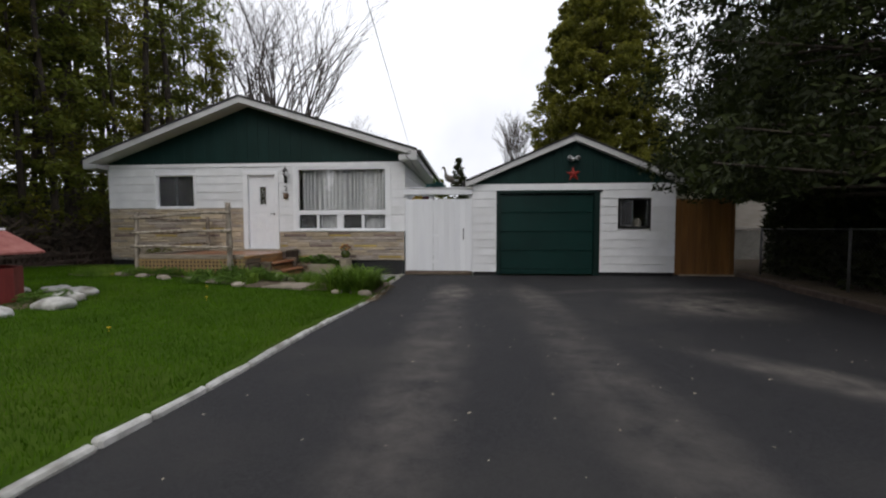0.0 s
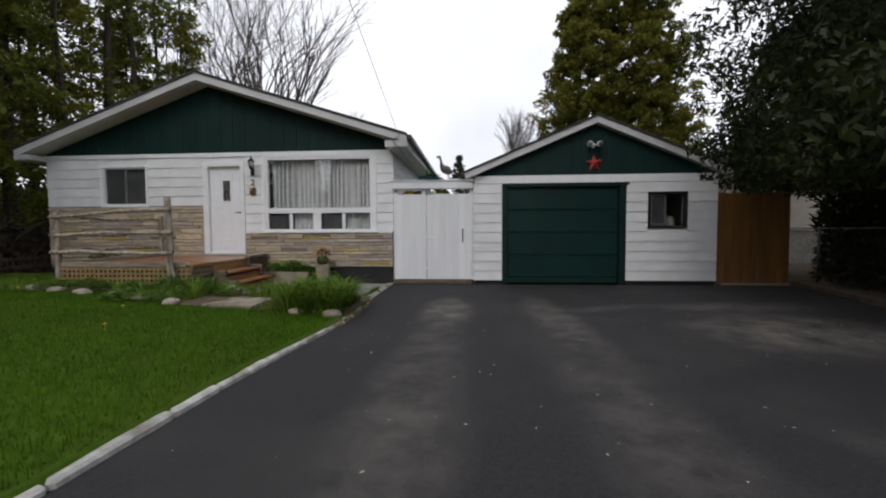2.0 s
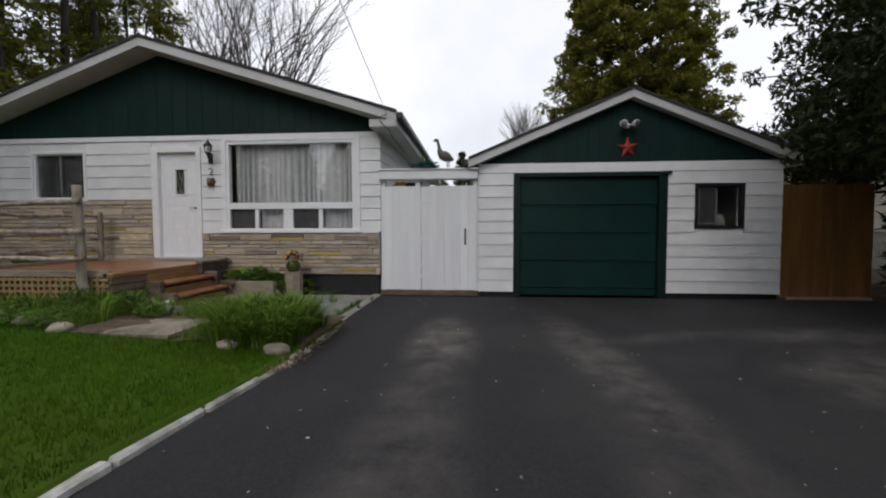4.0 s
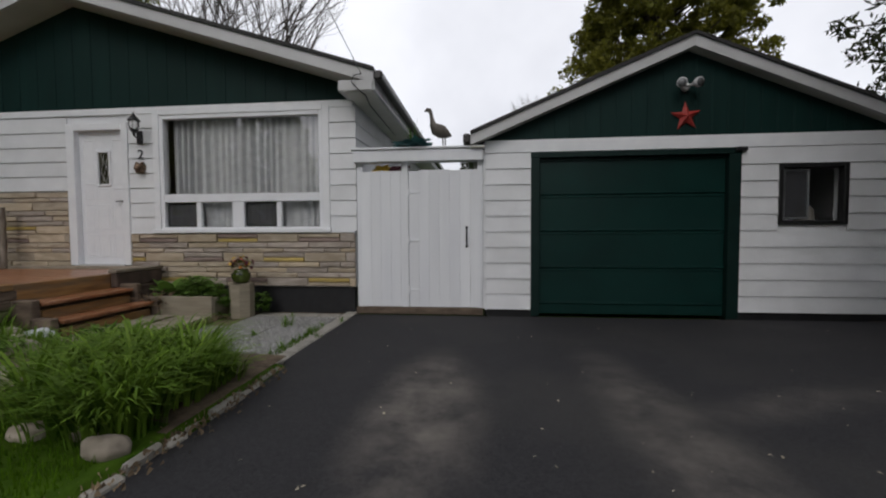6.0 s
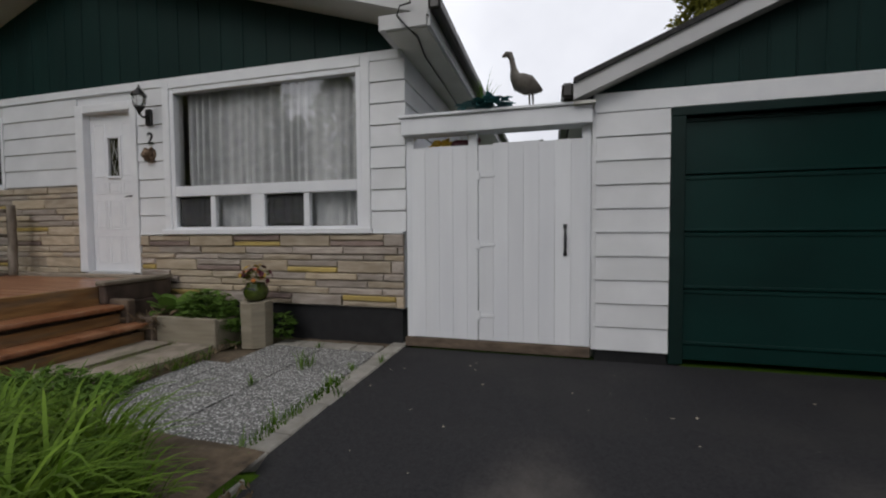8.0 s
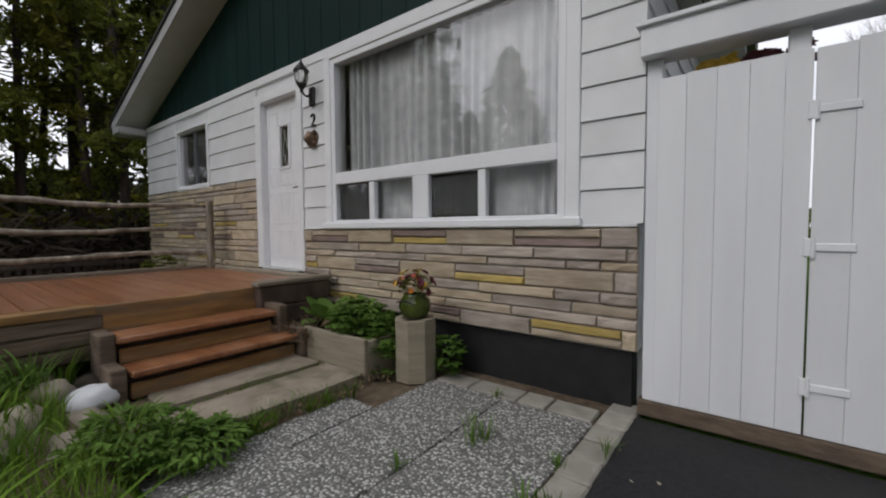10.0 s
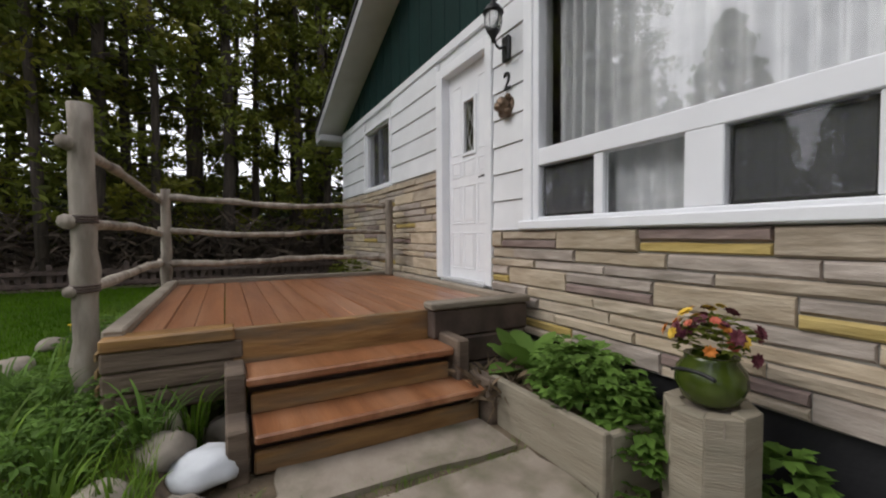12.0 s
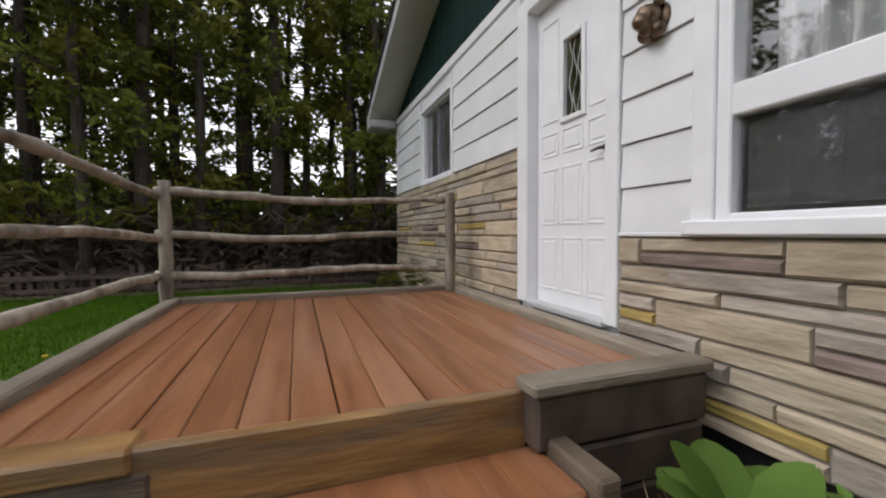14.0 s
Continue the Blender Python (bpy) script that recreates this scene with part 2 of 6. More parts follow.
def wear_tracks(m, spots):
    """Sandy worn patches on the asphalt: soft ellipses (x, y, half width, half length, turn, amount) broken up by noise."""
    nt = m.node_tree
    b = nt.nodes["Principled BSDF"]
    col = b.inputs["Base Color"].links[0].from_socket
    co = nt.nodes.new("ShaderNodeTexCoord")
    nz = nt.nodes.new("ShaderNodeTexNoise")
    nz.inputs["Scale"].default_value, nz.inputs["Detail"].default_value, nz.inputs["Roughness"].default_value = 2.6, 7, 0.65
    nt.links.new(co.outputs["Object"], nz.inputs["Vector"])
    total = None
    for x, y, hw, hl, turn, amt in spots:
        mp = nt.nodes.new("ShaderNodeMapping")
        mp.vector_type = "TEXTURE"
        mp.inputs["Location"].default_value, mp.inputs["Rotation"].default_value, mp.inputs["Scale"].default_value = (x, y, 0), (0, 0, radians(turn)), (hw, hl, 1)
        nt.links.new(co.outputs["Object"], mp.inputs["Vector"])
        ln = nt.nodes.new("ShaderNodeVectorMath")
        ln.operation = "LENGTH"
        nt.links.new(mp.outputs["Vector"], ln.inputs[0])
        mr = nt.nodes.new("ShaderNodeMapRange")
        mr.interpolation_type = "SMOOTHSTEP"
        mr.inputs["From Min"].default_value, mr.inputs["From Max"].default_value = 1.25, 0.25
        mr.inputs["To Max"].default_value = amt
        nt.links.new(ln.outputs["Value"], mr.inputs["Value"])
        if total is None:
            total = mr.outputs["Result"]
        else:
            mx = nt.nodes.new("ShaderNodeMath")
            mx.operation = "MAXIMUM"
            nt.links.new(total, mx.inputs[0]), nt.links.new(mr.outputs["Result"], mx.inputs[1])
            total = mx.outputs["Value"]
    nr = nt.nodes.new("ShaderNodeMapRange")
    nr.inputs["From Min"].default_value, nr.inputs["From Max"].default_value = 0.32, 0.68
    nt.links.new(nz.outputs["Fac"], nr.inputs["Value"])
    mu = nt.nodes.new("ShaderNodeMath")
    mu.operation = "MULTIPLY"
    nt.links.new(total, mu.inputs[0]), nt.links.new(nr.outputs["Result"], mu.inputs[1])
    mix = nt.nodes.new("ShaderNodeMixRGB")
    mix.inputs["Color2"].default_value = (0.17, 0.152, 0.135, 1)
    nt.links.new(mu.outputs["Value"], mix.inputs["Fac"]), nt.links.new(col, mix.inputs["Color1"])
    nt.links.new(mix.outputs["Color"], b.inputs["Base Color"])


wear_tracks(ASPHALT, [(-0.95, 7.9, 0.42, 1.3, 0, 0.95), (-1.0, 4.0, 0.42, 4.6, 0, 0.45), (0.58, 7.2, 0.36, 2.3, 3, 0.6), (0.58, 3.2, 0.45, 3.8, 2, 0.42),
                      (3.3, 6.8, 1.4, 1.1, 15, 1.0), (3.6, 8.4, 1.3, 0.45, 5, 0.6), (2.4, 3.4, 0.35, 1.2, 40, 0.8), (1.6, 8.2, 0.9, 0.25, 20, 0.35)])


# ---- helpers ----
def part(name, bm, material, parent=None, label="", smooth=False, kind=""):
    """Links a bmesh, in world places, as one mesh object under a thing or part."""
    me = bpy.data.meshes.new(name)
    bmesh.ops.recalc_face_normals(bm, faces=bm.faces) if len(bm.faces) < 20000 else None
    bm.to_mesh(me)
    bm.free()
    me.materials.append(material)
    if smooth:
        me.polygons.foreach_set("use_smooth", [True] * len(me.polygons))
    ob = new(name, me)
    if parent:
        ob.parent = parent
        ob.matrix_parent_inverse = base_of(parent).inverted()
    return tagged(ob, label=label, kind=kind)


def base_of(ob):
    m = ob.matrix_basis.copy()
    if ob.parent:
        m = base_of(ob.parent) @ ob.matrix_parent_inverse @ m
    return m


def raw(name, verts, faces, material, parent=None, label="", smooth=False, kind=""):
    me = bpy.data.meshes.new(name)
    me.from_pydata(verts, [], faces)
    me.materials.append(material)
    if smooth:
        me.polygons.foreach_set("use_smooth", [True] * len(me.polygons))
    ob = new(name, me)
    if parent:
        ob.parent = parent
        ob.matrix_parent_inverse = base_of(parent).inverted()
    return tagged(ob, label=label, kind=kind)


def thing(name, place, label, category, group="", kind=""):
    ob = new(name)
    ob.matrix_basis = Matrix.Translation(place)
    ob.empty_display_size = 0.2
    return tagged(ob, label, category, group, kind)


def box(bm, x0, y0, z0, x1, y1, z1, bevel=0.0, m=None):
    r = bmesh.ops.create_cube(bm, size=1)
    bmesh.ops.scale(bm, vec=(x1 - x0, y1 - y0, z1 - z0), verts=r["verts"])
    bmesh.ops.translate(bm, vec=((x0 + x1) / 2, (y0 + y1) / 2, (z0 + z1) / 2), verts=r["verts"])
    vs = r["verts"]
    if bevel:
        es = list({e for v in vs for e in v.link_edges})
        out = bmesh.ops.bevel(bm, geom=es, offset=bevel, segments=1, affect="EDGES")
        vs = list({v for f in out["faces"] for v in f.verts} | {v for v in vs if v.is_valid})
    if m:
        bmesh.ops.transform(bm, matrix=m, verts=vs)
    return vs


def boxed(*a, **k):
    bm = bmesh.new()
    box(bm, *a, **k)
    return bm


def tube(bm, pts, radii, sides=8, cap=True):
    """A round limb along a line of places."""
    rings = []
    pts = [Vector(p) for p in pts]
    for i, p in enumerate(pts):
        d = (pts[min(i + 1, len(pts) - 1)] - pts[max(i - 1, 0)]).normalized()
        a = d.cross(Vector((0, 0, 1))) if abs(d.z) < 0.95 else d.cross(Vector((1, 0, 0)))
        a.normalize()
        b = d.cross(a)
        rings.append([bm.verts.new(p + radii[i] * (math.cos(2 * math.pi * k / sides) * a + math.sin(2 * math.pi * k / sides) * b)) for k in range(sides)])
    for r0, r1 in zip(rings, rings[1:]):
        for k in range(sides):
            bm.faces.new((r0[k], r0[(k + 1) % sides], r1[(k + 1) % sides], r1[k]))
    if cap:
        bm.faces.new(rings[0][::-1])
        bm.faces.new(rings[-1])
    return rings


def lathe(bm, profile, at, sides=16):
    x, y, z = at
    rings = [[bm.verts.new((x + r * math.cos(2 * math.pi * k / sides), y + r * math.sin(2 * math.pi * k / sides), z + h)) for k in range(sides)] for r, h in profile]
    for r0, r1 in zip(rings, rings[1:]):
        for k in range(sides):
            bm.faces.new((r0[k], r0[(k + 1) % sides], r1[(k + 1) % sides], r1[k]))
    bm.faces.new(rings[0][::-1])
    bm.faces.new(rings[-1])


def prism(bm, outline, y0, y1):
    """An outline of (x, z) drawn out from y0 to y1."""
    a = [bm.verts.new((x, y0, z)) for x, z in outline]
    b = [bm.verts.new((x, y1, z)) for x, z in outline]
    n = len(outline)
    bm.faces.new(a)
    bm.faces.new(b[::-1])
    for k in range(n):
        bm.faces.new((a[k], b[k], b[(k + 1) % n], a[(k + 1) % n]))


def holed(bm, x0, x1, z0, z1, holes, y0, y1):
    """A wall along x with rectangular openings (x0, x1, z0, z1) right through it."""
    xs = sorted({x0, x1, *[v for h in holes for v in h[:2]]})
    zs = sorted({z0, z1, *[v for h in holes for v in h[2:]]})
    solid = {(i, k) for i in range(len(xs) - 1) for k in range(len(zs) - 1)
             if not any(h[0] - 1e-6 <= xs[i] and xs[i + 1] <= h[1] + 1e-6 and h[2] - 1e-6 <= zs[k] and zs[k + 1] <= h[3] + 1e-6 for h in holes)}
    made = {}

    def at(i, k, y):
        if (i, k, y) not in made:
            made[i, k, y] = bm.verts.new((xs[i], y, zs[k]))
        return made[i, k, y]

    for i, k in solid:
        for y in (y0, y1):
            bm.faces.new([at(*c, y) for c in ((i, k), (i + 1, k), (i + 1, k + 1), (i, k + 1))])
        for (di, dk), (c, d) in (((-1, 0), ((i, k), (i, k + 1))), ((1, 0), ((i + 1, k), (i + 1, k + 1))), ((0, -1), ((i, k), (i + 1, k))), ((0, 1), ((i, k + 1), (i + 1, k + 1)))):
            if (i + di, k + dk) not in solid:
                bm.faces.new((at(*c, y0), at(*d, y0), at(*d, y1), at(*c, y1)))


rng = random.Random(7)

# ---- ground ----
W = 10.95          # the face of the house and the garage


def lawn_height(x, y):
    return 0.06 + 0.20 * min(1.0, max(0.0, (-2.70 - x) / 4.5)) + 0.02 * noise.noise((x * 0.6, y * 0.6, 0))


KERB = ((-4, -2.82), (1.8, -2.72), (3.2, -2.58), (4.6, -2.52), (5.8, -2.41), (6.4, -2.34), (7.0, -2.29), (8.6, -2.29))


def kerb_line(y):
    for (ya, xa), (yb, xb) in zip(KERB, KERB[1:]):
        if y < yb:
            return xa + (xb - xa) * max(0.0, (y - ya) / (yb - ya))
    return KERB[-1][1]


def ground_height(x, y):
    if y > 10.7 or x > (kerb_line(y) if y < 8.6 else -2.58):
        return -0.04
    if x > -5.6 and y > 8.75:
        return -0.04 if x > -4.2 else 0.04
    return lawn_height(x, y)


def steps(a, b, d):
    n = int(round((b - a) / d))
    return [a + (b - a) * i / n for i in range(n + 1)]


gx = [-1500, -500, -180, -80, -45, -30, -22] + steps(-18, -2.80, 0.25) + steps(-2.70, -2.26, 0.04) + steps(-2.0, 7, 0.9) + [9, 13, 20, 32, 60, 150, 500, 1500]
gy = [-1500, -500, -150, -60, -30, -15, -8] + steps(-5, 8.5, 0.3) + steps(8.7, 10.8, 0.15) + steps(11.5, 20, 1.7) + [26, 36, 60, 150, 500, 1500]
raw("ground", [(x, y, ground_height(x, y) + (0.0 if -20 < x < 20 and -20 < y < 30 else 0.0)) for y in gy for x in gx],
    [(j * len(gx) + i, j * len(gx) + i + 1, (j + 1) * len(gx) + i + 1, (j + 1) * len(gx) + i) for j in range(len(gy) - 1) for i in range(len(gx) - 1)],
    LAWN, None, "", True, "structure")
tagged(bpy.data.objects["ground"], "mown green spring lawn and earth around the house", "ground")

# driveway: one thick sheet with a slightly uneven edge
edge = [((kerb_line(y) + 0.03 if y < 8.5 else -2.37) + 0.012 * math.sin(y * 5.1), y) for y in steps(-12, 10.9, 0.3)]
right = [(6.25 - 0.2 * (10.9 - max(y, 2.5)) + 0.05 * math.sin(y * 2.1), y) for y in steps(-12, 10.9, 0.3)]
dv, df = [], []
for (ax, ay), (bx, by) in zip(edge, right):
    for k in range(13):
        dv.append((ax + (bx - ax) * k / 12, ay, 0.0))
for j in range(len(edge) - 1):
    for k in range(12):
        df.append((j * 13 + k, j * 13 + k + 1, (j + 1) * 13 + k + 1, (j + 1) * 13 + k))
drive = raw("driveway", dv, df, ASPHALT, None, "black sealed asphalt driveway with pale sandy wear", False, "structure")
tagged(drive, category="driveway")
sol = drive.modifiers.new("thick", "SOLIDIFY")
sol.thickness, sol.offset = 0.06, -1

# ---- house ----
HX0, HX1, HB = -10.83, -2.385, 19.4
PX, PZ = -6.70, 4.77
house = thing("house", (-6.6, W, 0), "white sided bungalow with stone base and green gable", "house")
DOOR = (-6.78, -5.95, 0.69, 2.78)
BIG = (-5.36, -2.84, 1.20, 2.92)
SMALL = (-9.40, -8.31, 1.86, 2.74)
bm = bmesh.new()
holed(bm, HX0, HX1, 0.38, 3.05, [DOOR, BIG, SMALL], W + 0.03, W + 0.2)
front = part("wall", bm, WHITE, house)
bm = bmesh.new()
box(bm, HX0, W + 0.2, -0.1, HX0 + 0.2, HB, 3.05)
box(bm, HX1 - 0.2, W + 0.2, -0.1, HX1, HB, 3.05)
box(bm, HX0 + 0.2, HB - 0.2, -0.1, HX1 - 0.2, HB, 3.05)
side = part("wall", bm, WHITE, house)
part("foundation", boxed(HX0 + 0.03, W + 0.05, -0.15, HX1 - 0.03, W + 0.2, 0.38), TAR, house, "black coated foundation")
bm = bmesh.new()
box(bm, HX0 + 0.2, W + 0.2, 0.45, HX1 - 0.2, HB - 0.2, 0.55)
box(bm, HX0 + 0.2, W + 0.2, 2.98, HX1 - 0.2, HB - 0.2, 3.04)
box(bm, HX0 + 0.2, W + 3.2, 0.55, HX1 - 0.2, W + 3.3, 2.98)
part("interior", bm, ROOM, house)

EL, ER = (-11.16, 3.16), (-1.97, 3.30)      # roof tips
bm = bmesh.new()
prism(bm, [(HX0, 3.05), (HX1, 3.05), (HX1, 3.30), (PX, 4.62), (HX0, 3.16)], W + 0.02, W + 0.14)
part("gable", bm, GREEN, house, "dark green board and batten gable")
n = 0
x = HX0 + 0.12
while x < HX1 - 0.1:
    top = 4.62 - (4.62 - 3.30) * (x - PX) / (HX1 - PX) if x > PX else 4.62 - (4.62 - 3.16) * (PX - x) / (PX - HX0)
    part("batten", boxed(x - 0.012, W + 0.011, 3.06, x + 0.012, W + 0.024, top - 0.1, 0.004), GREEN, house)
    x += 0.305


def roof_slab(a, b, y0, y1, t0, t1):
    """A sloping slab from (x, z) a to b; t0 and t1 are its lower and upper distance from that line."""
    bm = bmesh.new()
    prism(bm, [(a[0], a[1] + t0), (b[0], b[1] + t0), (b[0], b[1] + t1), (a[0], a[1] + t1)], y0, y1)
    return bm


RF = 10.53
for a, b in ((EL, (PX, PZ)), ((PX, PZ), ER)):
    part("roof", roof_slab(a, b, RF - 0.03, HB + 0.4, -0.03, 0.02), SHINGLE, house, "dark asphalt shingle roof")
    part("fascia", roof_slab(a, b, RF - 0.005, RF + 0.02, -0.185, -0.03), FASCIA, house, "pale grey metal fascia")
    part("soffit", roof_slab(a, b, RF + 0.02, W + 0.02, -0.185, -0.155), SOFFIT, house)
# boxed eaves along the sides, with gutters
for s, xw, tip in ((1, HX1, ER), (-1, HX0, EL)):
    xa, xb = sorted((xw, tip[0]))
    part("soffit", boxed(xa + 0.003, RF + 0.03, 3.02 if s > 0 else 2.90, xb - 0.02, HB + 0.3, 3.05 if s > 0 else 2.93), SOFFIT, house)
    part("fascia", boxed(tip[0] - 0.02, RF + 0.02, tip[1] - 0.27, tip[0] + 0.01, HB + 0.35, tip[1] - 0.03), FASCIA, house)
    part("gutter", boxed(min(tip[0], tip[0] + s * 0.11), RF, tip[1] - 0.14, max(tip[0], tip[0] + s * 0.11), HB + 0.38, tip[1] - 0.02, 0.02), GUTTER, house, "dark brown eaves gutter")
    part("eave_return", boxed(xa - 0.06 if s > 0 else xa, RF - 0.004, 3.03 if s > 0 else 2.91, xb - (0.02 if s > 0 else -0.06), W - 0.03, 3.16 if s > 0 else 3.02), FASCIA, house)

# horizontal siding boards, each leaning out to its lower edge
def board(name, x0, x1, z0, z1, y, mat, parent, along="x", flip=1):
    bm = bmesh.new()
    prof = [(0.0, z0), (-0.036, z0 - 0.001), (-0.036, z0 + 0.008), (-0.022, z1 - 0.012), (0.0, z1 - 0.012)]
    a = [bm.verts.new((x0, y + d, z) if along == "x" else (y - d * flip, x0, z)) for d, z in prof]
    b = [bm.verts.new((x1, y + d, z) if along == "x" else (y - d * flip, x1, z)) for d, z in prof]
    bm.faces.new(a), bm.faces.new(b[::-1])
    for k in range(5):
        bm.faces.new((a[k], b[k], b[(k + 1) % 5], a[(k + 1) % 5]))
    return part(name, bm, mat, parent)


def courses(parent, x0, x1, z0, z1, holes, y, step, along="x", flip=1):
    n = int(round((z1 - z0) / step))
    for i in range(n):
        a, b = z0 + (z1 - z0) * i / n, z0 + (z1 - z0) * (i + 1) / n
        cut = [x0]
        for h in sorted(holes):
            if h[2] < b - 0.02 and h[3] > a + 0.02:
                cut += [h[0], h[1]]
        cut.append(x1)
        for p, q in zip(cut[::2], cut[1::2]):
            if q - p > 0.03:
                board("siding_board", p + 0.002, q - 0.002, a, b + 0.004, y, WHITE, parent, along, flip)


pad = lambda h, d: (h[0] - d, h[1] + d, h[2] - d, h[3] + d)
courses(front, HX0, -6.88, 1.83, 2.94, [pad(SMALL, 0.06)], W + 0.03, 0.2175)
courses(front, -5.86, HX1 + 0.036, 1.19, 2.965, [pad(BIG, 0.10)], W + 0.03, 0.2175)
courses(side, W + 0.034, HB, 1.19, 2.965, [], HX1, 0.2175, "y", 1)
part("frieze_board", boxed(HX0, W - 0.004, 2.955, HX1, W + 0.03, 3.05, 0.004), TRIM, front)
part("ledge", boxed(-5.87, W - 0.012, 1.168, HX1, W + 0.03, 1.188, 0.004), TRIM, front)


# stone veneer
def stone(x0, x1, z0, z1, parent, mat):
    d = rng.uniform(0.0, 0.018)
    bm = bmesh.new()
    g = 0.0032
    nx = 3
    xs = [x0 + g + (x1 - x0 - 2 * g) * i / nx for i in range(nx + 1)]
    back = [[bm.verts.new((x, W + 0.03, z)) for x in (xs[0], xs[-1])] for z in (z0 + g, z1 - g)]
    rows = []
    for k, (z, dep) in enumerate(((z0 + g, 0.004), (z0 + g + 0.012, 0.022), (z1 - g - 0.012, 0.022), (z1 - g, 0.004))):
        rows.append([bm.verts.new((x + (0.006 if i == 0 else -0.006 if i == nx else 0) * (k in (1, 2)), W + 0.02 - dep - d + rng.uniform(-0.005, 0.005), z + rng.uniform(-0.002, 0.002))) for i, x in enumerate(xs)])
    for r0, r1 in zip(rows, rows[1:]):
        for i in range(nx):
            bm.faces.new((r0[i], r0[i + 1], r1[i + 1], r1[i]))
    bm.faces.new([back[0][0], back[0][1]] + rows[0][::-1])
    bm.faces.new([back[1][1], back[1][0]] + rows[-1])
    bm.faces.new([back[0][0]] + [r[0] for r in rows] + [back[1][0]])
    bm.faces.new([back[0][1], back[1][1]] + [r[-1] for r in rows[::-1]])
    part("stone", bm, mat, parent)


# moulded panels: eight courses, joints every 0.625 m, tall courses alternate whole and split stones
PITCH = 0.625
COURSES = ((0.125, -2.465, True), (0.075, -2.62, False), (0.08, -2.79, False), (0.08, -2.91, False),
           (0.135, -2.515, True), (0.065, -2.83, False), (0.085, -2.44, False), (0.133, -2.60, True))
SPLIT = (((3, 0), (4, 0)), ((1, 3), (1, 4)), ((3, 4), (0, 3)))     # upper and lower stone of a split, course by course


def veneer(x0, x1, z0, z1, parent, first=0, z=0.385):
    k = first
    while z < z1 - 0.02:
        h, phase, tall = COURSES[k % 8]
        a, b = max(z, z0), min(z + h, z1)
        q = math.ceil((x0 - phase) / PITCH)
        cuts = [phase + PITCH * i for i in range(q, q + 20) if x0 + 0.03 < phase + PITCH * i < x1 - 0.03]
        if z1 < 1.5 and k in (3, 5):
            cuts.append(-2.60)
        cuts = [x0] + sorted(cuts) + [x1]
        for p, e in zip(cuts, cuts[1:]):
            cell = math.floor((0.5 * (p + e) - phase) / PITCH)
            tone = STONES[rng.choice((0, 0, 1, 1, 2))]
            if b - a < 0.03:
                continue
            if tall and b - a > 0.1 and cell % 2 == (0 if k % 8 == 4 else 1) and e - p > 0.2 and e < x1 - 0.01:
                up, low = SPLIT[(0, 1, 2)[(k % 8 + 3) // 4 % 3]][cell // 2 % 2]
                m = a + (b - a) * 0.47
                stone(p, e, m, b, parent, STONES[up])
                stone(p, e, a, m, parent, STONES[low])
            else:
                stone(p, e, a, b, parent, STONES[rng.choice((2, 0, 1))] if tall else tone)
        z += h
        k += 1


bm = bmesh.new()
box(bm, -5.87, W + 0.012, 0.385, HX1, W + 0.029, 1.165)
box(bm, HX0, W + 0.012, 0.385, -6.88, W + 0.029, 1.83)
mortar = part("stone_veneer", bm, MORTAR, house, "random ashlar buff stone veneer")
veneer(-5.86, HX1 + 0.01, 0.385, 1.163, mortar)
veneer(HX0, -6.885, 0.44, 1.825, mortar)


# windows
def frame_bars(bm, h, w, y0, y1, bevel=0.006):
    x0, x1, z0, z1 = h
    box(bm, x0, y0, z0, x0 + w, y1, z1, bevel)
    box(bm, x1 - w, y0, z0, x1, y1, z1, bevel)
    box(bm, x0 + w, y0, z0, x1 - w, y1, z0 + w, bevel)
    box(bm, x0 + w, y0, z1 - w, x1 - w, y1, z1, bevel)


def pane(h, y, parent):
    ob = part("pane", boxed(h[0], y, h[2], h[1], y + 0.006, h[3]), PANE, parent)
    ob.visible_shadow = False
    return ob


def drape(x0, x1, z0, z1, y, parent, seed, gather=0.055, amp=0.03):
    r = random.Random(seed)
    n = int((x1 - x0) / 0.012)
    ph, prof = 0.0, []
    for i in range(n + 1):
        ph += 2 * math.pi * 0.012 / (gather * (1 + 0.5 * math.sin(i * 0.11 + seed)) + 0.04)
        prof.append((x0 + (x1 - x0) * i / n, y + amp * math.sin(ph) * (0.6 + 0.4 * math.sin(i * 0.07))))
    zs = [z0, (z0 + z1) / 2, z1]
    v = [(px + 0.01 * math.sin(k + px * 9), py, z) for k, z in enumerate(zs) for px, py in prof]
    m = n + 1
    f = [(k * m + i, k * m + i + 1, (k + 1) * m + i + 1, (k + 1) * m + i) for k in range(2) for i in range(n)]
    return raw("curtain", v, f, CURTAIN, parent, "gathered white lace curtain", True)


win = thing("picture_window", (-4.1, W, 1.2), "large white vinyl picture window with lace curtains", "window")
bm = bmesh.new()
box(bm, BIG[0] - 0.10, W - 0.012, 1.23, BIG[0], W + 0.05, 3.02, 0.006)
box(bm, BIG[1], W - 0.012, 1.23, BIG[1] + 0.10, W + 0.05, 3.02, 0.006)
box(bm, BIG[0], W - 0.012, 2.92, BIG[1], W + 0.05, 3.02, 0.006)
part("trim", bm, TRIM, win)
part("window_sill", boxed(BIG[0] - 0.12, W - 0.045, 1.172, BIG[1] + 0.12, W - 0.004, 1.235, 0.008), TRIM, win)
bm = bmesh.new()
frame_bars(bm, BIG, 0.06, W + 0.0, W + 0.09)
box(bm, BIG[0] + 0.06, W + 0.001, 1.63, BIG[1] - 0.06, W + 0.089, 1.75, 0.006)
box(bm, -4.235, W + 0.002, 1.26, -4.05, W + 0.088, 1.63, 0.006)
part("window_frame", bm, VINYL, win)
bm = bmesh.new()
